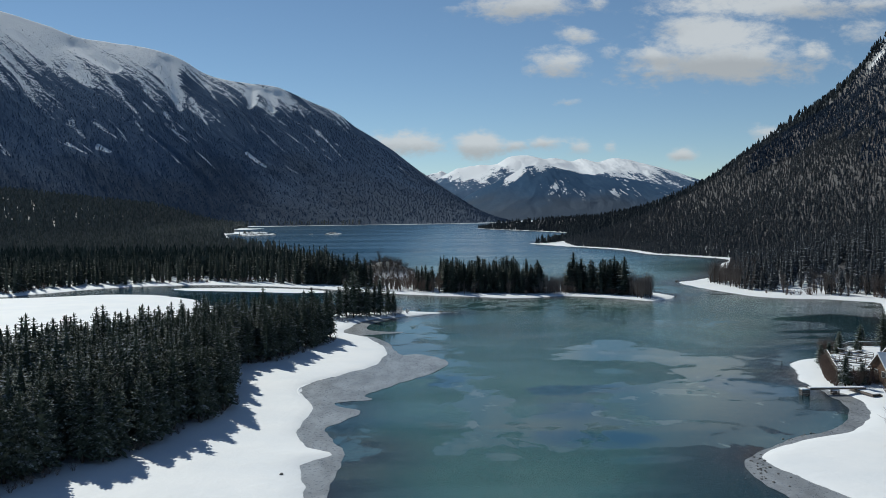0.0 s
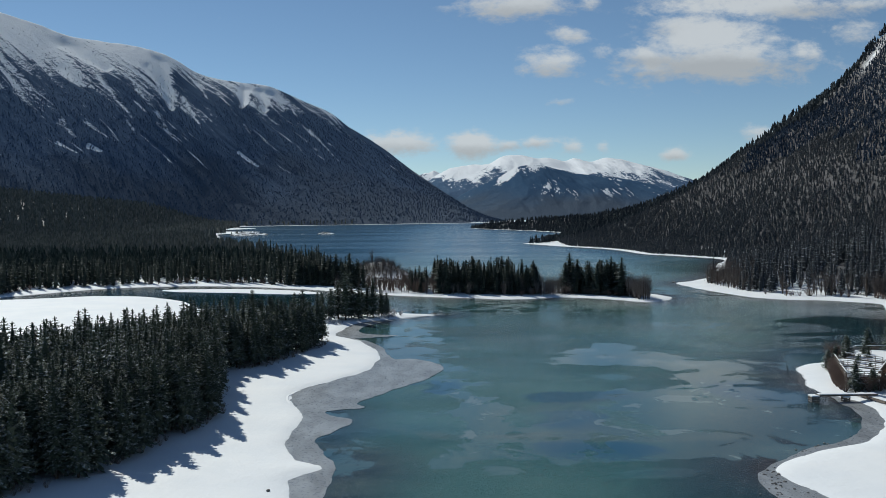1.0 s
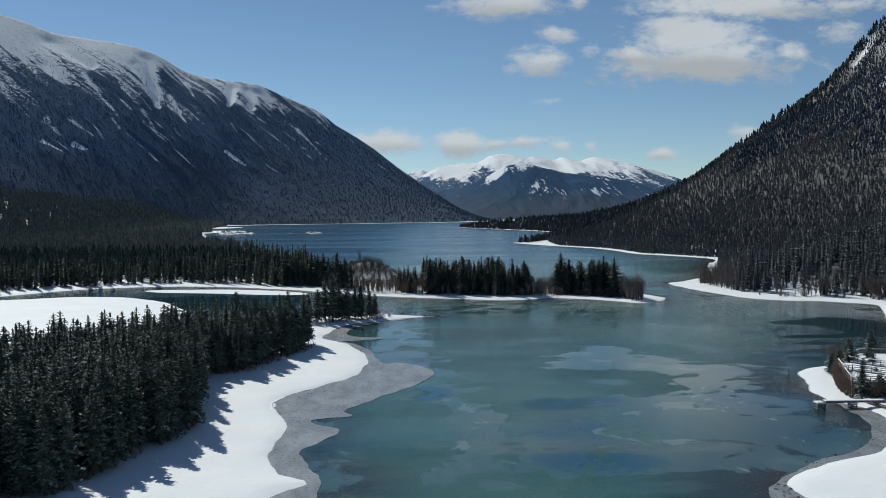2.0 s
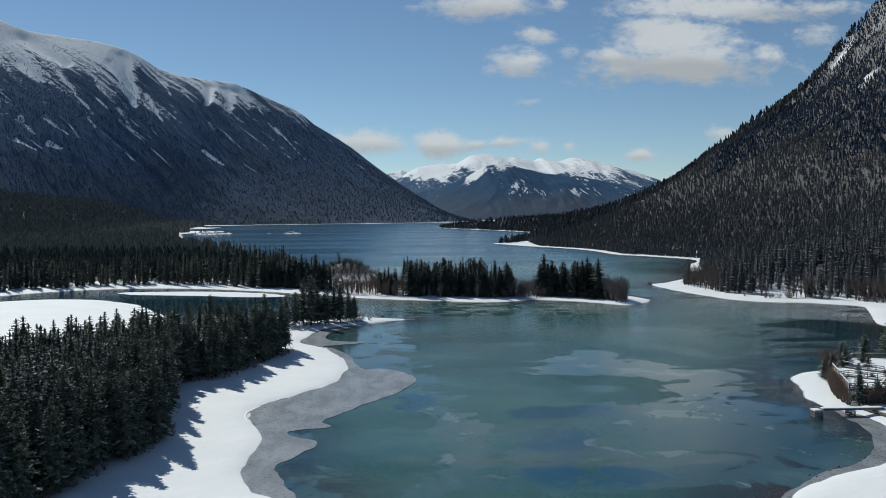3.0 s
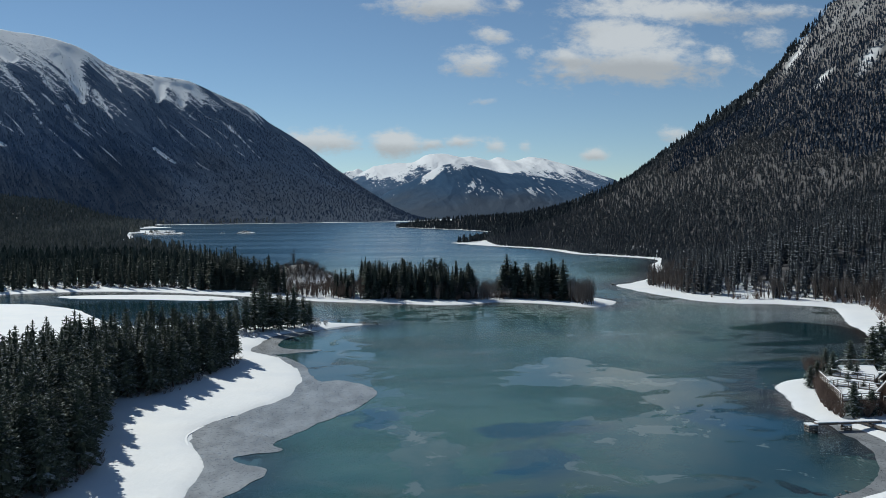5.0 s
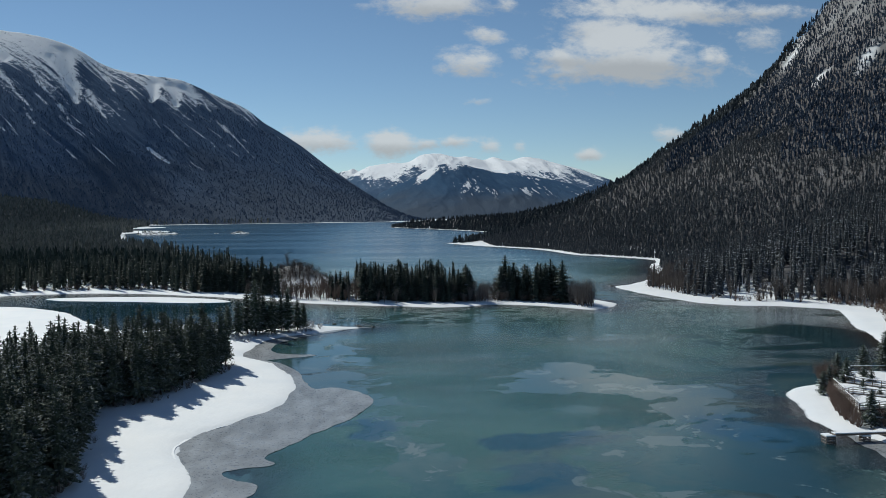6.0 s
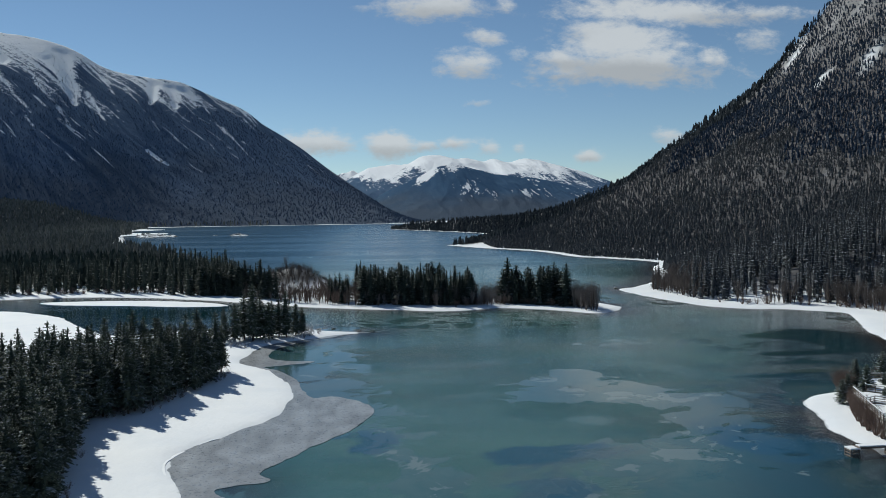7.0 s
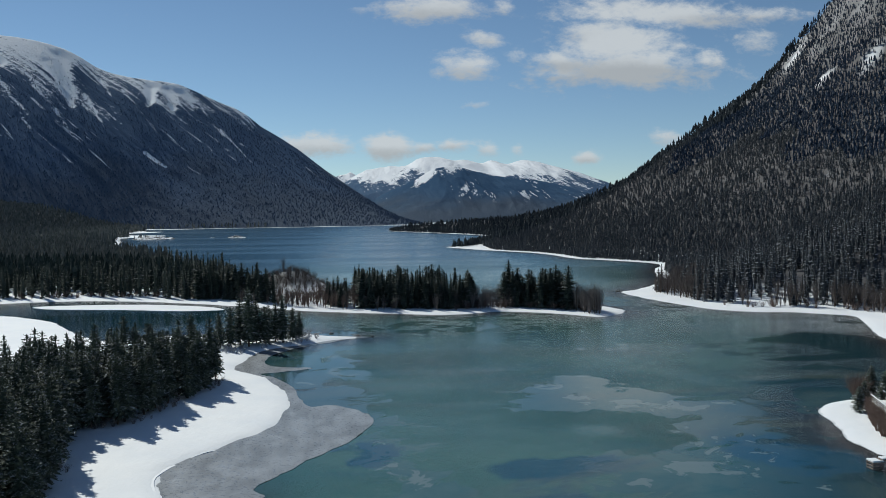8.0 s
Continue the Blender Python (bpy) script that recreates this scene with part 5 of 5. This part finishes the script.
dock = empty("dock", pose(0, 0, 0), "weathered timber dock on cribs, topped with snow", "dock")
crib(66.2, 143.9, 1.3, -0.4, 1.05, dock)
crib(71.8, 143.6, 1.0, -0.2, 0.85, dock)
for yy in (143.3, 144.2):
    part("stringer", one_beam((66.2, yy + 0.25, 1.12), (77.4, yy - 0.1, 1.22), 0.12, 0.24), DECK, dock)
for i in range(28):
    f = i / 27
    x, y, z = 66.8 + 10.4 * f, 143.95 - 0.33 * f, 1.26 + 0.1 * f
    part("plank", one_beam((x, y - 0.62, z), (x, y + 0.62, z), 0.3, 0.05), DECK, dock)
part("snow_cover", slab([(67.0, 143.5), (77.3, 143.1), (77.3, 144.1), (67.0, 144.45)], 1.32, 0.14, 0.03), SNOW_CAP, dock, "strip of settled snow")
walkway = empty("boardwalk", pose(0, 0, 0), "low snow-covered timber boardwalk lying on the shore", "boardwalk")
for dx in (0.0, 1.5):
    part("stringer", one_beam((75.2 + dx, 146.6, 0.75), (76.6 + dx * 1.1, 139.2, 0.62), 0.22, 0.3), DECK, walkway)
for i in range(12):
    f = (i + 0.5) / 12
    x, y = 75.2 + 1.4 * f, 146.6 - 7.4 * f
    part("plank", one_beam((x - 0.1, y, 0.93 - 0.12 * f), (x + 1.7, y + 0.3, 0.93 - 0.12 * f), 0.55, 0.05), DECK, walkway)
part("snow_cover", slab([(75.4, 146.4), (76.75, 139.3), (78.1, 139.6), (76.7, 146.7)], 0.9, 0.12, 0.05), SNOW_CAP, walkway, "strip of settled snow")

# trees and bushes round the deck
for x, y, h in ((94.7, 178.3, 7.6), (85.5, 169.3, 6.6), (76.4, 148.8, 6.8), (102.7, 183.0, 9.5), (108, 188, 10.5), (86.6, 176.3, 5.0), (82.6, 171.8, 4.6), (80.2, 149.8, 5.2), (99.5, 172, 10.0),
                (103.5, 176, 11.0), (101, 166, 9.5), (90.0, 171.0, 5.4), (84.4, 158.4, 4.4), (97.5, 168.5, 7.5), (84.2, 162.6, 4.2), (91.5, 181.5, 6.0), (88.6, 166.8, 4.8)):
    plant(kit_near[tr.integers(0, 5)], "spruce_tree", x, y, height_at(x, y)[0], h / 11.8, tr.uniform(0, 360), "green spruce with snow on its branches beside the lakeside deck", "tree", "deck trees", 1.45)
bush_meshes = [mesh_from("alder_bush", *bare_crown(3.2, 1.7, 36, 8, 900 + i, 0.035, 0.0, 1.0), [TWIG]) for i in range(3)]
for x, y, s in ((75.2, 151.8, 1.0), (75.8, 154.4, 1.15), (76.6, 157.0, 1.25), (77.8, 160.0, 1.25), (79.2, 162.8, 1.2), (80.8, 165.6, 1.15), (82.4, 168.4, 1.1), (76.8, 155.6, 1.2), (78.4, 158.6, 1.2),
                (75.0, 149.8, 0.95), (77.4, 149.6, 1.0), (79.0, 149.0, 1.0), (81.2, 149.2, 0.95), (82.8, 150.0, 0.9), (78.4, 150.6, 0.9), (84.6, 172.8, 1.0), (87.0, 178.6, 1.5), (89.0, 181.0, 1.7),
                (63.6, 106.5, 1.9), (65.5, 102.0, 2.0), (62.8, 99.0, 1.6), (66.5, 110.0, 1.8), (69.0, 115.0, 1.7), (61.0, 93.5, 1.5), (77.5, 134.0, 1.4), (79.0, 138.0, 1.3), (76.5, 128.5, 1.5), (88.0, 180.5, 1.3), (100, 186, 1.5)):
    ob = new("alder_bush", bush_meshes[tr.integers(0, 3)])
    ob.matrix_world = pose(x, y, height_at(x, y)[0] - 0.05, 0, 0, tr.uniform(0, 360)) @ Matrix.Diagonal((s, s, s, 1))
    tagged(ob, "leafless brown alder bush standing in snow", "bush", "shore bushes")

# more wood behind the deck
ex, ey = scatter(96, 150, 90, 245, 4.2, lambda x, y: (signed(x, y, east) > 10) & ((x > 104) | (y < 140)) & (x < 0.62 * y + 40), 171)
stand("spruce_wood", low_shapes, [NEEDLE, BARK], ex, ey, height_at(ex, ey), 10.5 * tr.uniform(0.6, 1.1, len(ex)), np.ones(len(ex)), "spruce wood behind the lakeside cabins", 24)


# ---- islets and small things on the lake ----
def islet(x, y, rx, ry, h, seed, trees, label):
    s, t = np.meshgrid(np.linspace(0, 2 * math.pi, 41)[:-1], np.linspace(0, 1, 14))
    wob = 1 + 0.22 * fbm(np.cos(s) * 1.7 + seed, np.sin(s) * 1.7, 3, seed)
    px, py = x + np.cos(s) * rx * t * wob, y + np.sin(s) * ry * t * wob
    pz = h * (1 - t ** 2.2) * (0.6 + 0.6 * fbm(px / (rx * 0.45), py / (rx * 0.45), 4, seed + 2)) - 0.8 * (t > 0.99) + 0.3 * (1 - t)
    n, m = s.shape
    i, j = np.meshgrid(np.arange(n - 1), np.arange(m), indexing="ij")
    f = np.stack([i * m + j, i * m + (j + 1) % m, (i + 1) * m + (j + 1) % m, (i + 1) * m + j], -1).reshape(-1, 4)[:, ::-1]
    ob = new("islet", mesh_from("islet", np.stack([px, py, pz], -1).reshape(-1, 3), f, [SNOWY_ROCK], None, False))
    tagged(ob, label, "islet", "", "structure")
    r = np.random.default_rng(seed)
    tx, ty = x - rx * 0.95 + r.uniform(0, 0.6, trees) * rx, y + r.uniform(-0.4, 0.4, trees) * ry
    if trees:
        stand("islet_trees", cones, [NEEDLE_FAR], tx, ty, np.zeros(trees) + 0.8, 8 * r.uniform(0.6, 1.2, trees), np.ones(trees), "few dark spruces on the snowy islet", seed)


def snowy_rock():
    m, t, b, geo = material("snowy_rock", 0.85, 0.2)
    sep = t.nodes.new("ShaderNodeSeparateXYZ")
    t.links.new(geo.outputs["Normal"], sep.inputs[0])
    lie = math_node(t, "ADD", sep.outputs[2], math_node(t, "MULTIPLY", math_node(t, "SUBTRACT", noise_node(t, geo.outputs["Position"], 0.12, 6, 0.7), 0.5), 1.4))
    t.links.new(mix_color(t, ramp(t, lie, 0.80, 1.0), (0.10, 0.095, 0.09), (0.82, 0.835, 0.86)), b.inputs["Base Color"])
    return m


SNOWY_ROCK = snowy_rock()
islet(-274, 1420, 32, 26, 7.0, 181, 18, "low rocky islet half covered with snow")
islet(-149, 1420, 16, 14, 4.0, 183, 0, "small snow-covered rock islet")
islet(-188, 1440, 4, 4, 1.2, 185, 0, "tiny rock rising from the lake")
sheet("ice_shelf", [(-360, 1480), (-318, 1560), (-296, 1640), (-330, 1700), (-400, 1720), (-420, 1560)], 0.0, 0.3, SNOW, "snowy ice shelf on the far western shore", 2.0, 191)
sheet("ice_shelf", [(-450, 1900), (-400, 1980), (-385, 2080), (-440, 2120), (-480, 2000)], 0.0, 0.3, SNOW, "snowy ice shelf on the far western shore", 2.0, 193)
sheet("ice_shelf", [(-480, 2420), (-300, 2500), (0, 2575), (160, 2630), (160, 2670), (0, 2630), (-300, 2560), (-490, 2500)], 0.0, 0.3, SNOW, "thin white ice rim below the western mountain", 3.0, 195)


def boulder(x, y, r, seed, label):
    rr = np.random.default_rng(seed)
    bm = bmesh.new()
    bmesh.ops.create_icosphere(bm, subdivisions=3, radius=r)
    for v in bm.verts:
        k = 1 + 0.28 * noise.noise(v.co * (1.6 / r) + Vector((seed, 0, 0)))
        v.co = Vector((v.co.x * k * 1.2, v.co.y * k, v.co.z * k * 0.6))
    me = bpy.data.meshes.new("boulder")
    bm.to_mesh(me)
    bm.free()
    me.materials.append(ROCK)
    ob = new("boulder", me)
    ob.matrix_world = pose(x, y, max(height_at(x, y)[0], 0.02) + 0.05, 0, 0, rr.uniform(0, 360))
    return tagged(ob, label, "rock", "shore rocks")


for i, (x, y, r) in enumerate(((-23.2, 100.2, 0.25), (-9.5, 289.5, 0.5), (2.5, 283.4, 0.7), (6.5, 281.5, 0.5), (-5.0, 290.5, 0.6), (41.5, 97.5, 0.16), (42.5, 96.0, 0.13), (40.8, 92.5, 0.15),
                               (75.6, 175.5, 0.2), (76.8, 178.4, 0.2), (119.4, 396.5, 0.8), (24, 301, 0.2), (10, 300, 0.2))):
    boulder(x, y, r, 40 + i, "dark rock at the frozen water's edge")


peb = np.random.default_rng(205)
for k in range(34):
    f = peb.random()
    x, y = 38.4 + 4.2 * f + peb.normal() * 0.6, 95.0 + 12.5 * f + peb.normal() * 0.8
    boulder(x, y, peb.uniform(0.07, 0.19), 300 + k, "small dark stone lying on the grey shore ice")
for k in range(12):
    f = peb.random()
    boulder(46 + 19 * f + peb.normal() * 0.3, 112.2 + 12.5 * f ** 1.3 + peb.normal() * 0.3, peb.uniform(0.08, 0.18), 340 + k, "small dark stone lying on the grey shore ice")


def ice_ledge(points, label, seed):
    """A broken plate of ice tilted up along the shore crack."""
    p = spline(points, 6, False)
    bm = bmesh.new()
    t = np.gradient(p, axis=0)
    nrm = np.stack([-t[:, 1], t[:, 0]], -1) / np.linalg.norm(t, axis=1)[:, None]
    lift = 0.05 + 0.04 * fbm(np.arange(len(p)) / 3.0, np.zeros(len(p)), 3, seed)
    taper = np.sin(np.linspace(0, math.pi, len(p))) ** 0.6
    ring = []
    for (x, y), (nx, ny), up, k in zip(p, nrm, lift, taper):
        g = height_at(x, y)[0]
        ring.append([bm.verts.new((x + nx * a, y + ny * a, max(g, 0.05) + z * k)) for a, z in ((0.75, 0.02), (0.0, up), (-0.04, up - 0.05), (-0.02, -0.08))])
    for a, b in zip(ring[:-1], ring[1:]):
        for i in range(3):
            bm.faces.new((a[i], b[i], b[i + 1], a[i + 1]))
    bmesh.ops.recalc_face_normals(bm, faces=bm.faces[:])
    me = bpy.data.meshes.new("ice_ledge")
    bm.to_mesh(me)
    bm.free()
    me.materials.append(SNOW_CAP)
    return tagged(new("ice_ledge", me), label, "ice", "shore ice ledges")


ice_ledge([(-27.6, 150), (-28.6, 154.5), (-28.4, 158), (-27.2, 162)], "raised broken snow ledge along the shore ice crack", 3)
ice_ledge([(-25.6, 165.2), (-24.2, 167.0), (-22.6, 168.6)], "short raised snow ledge along the shore ice", 5)
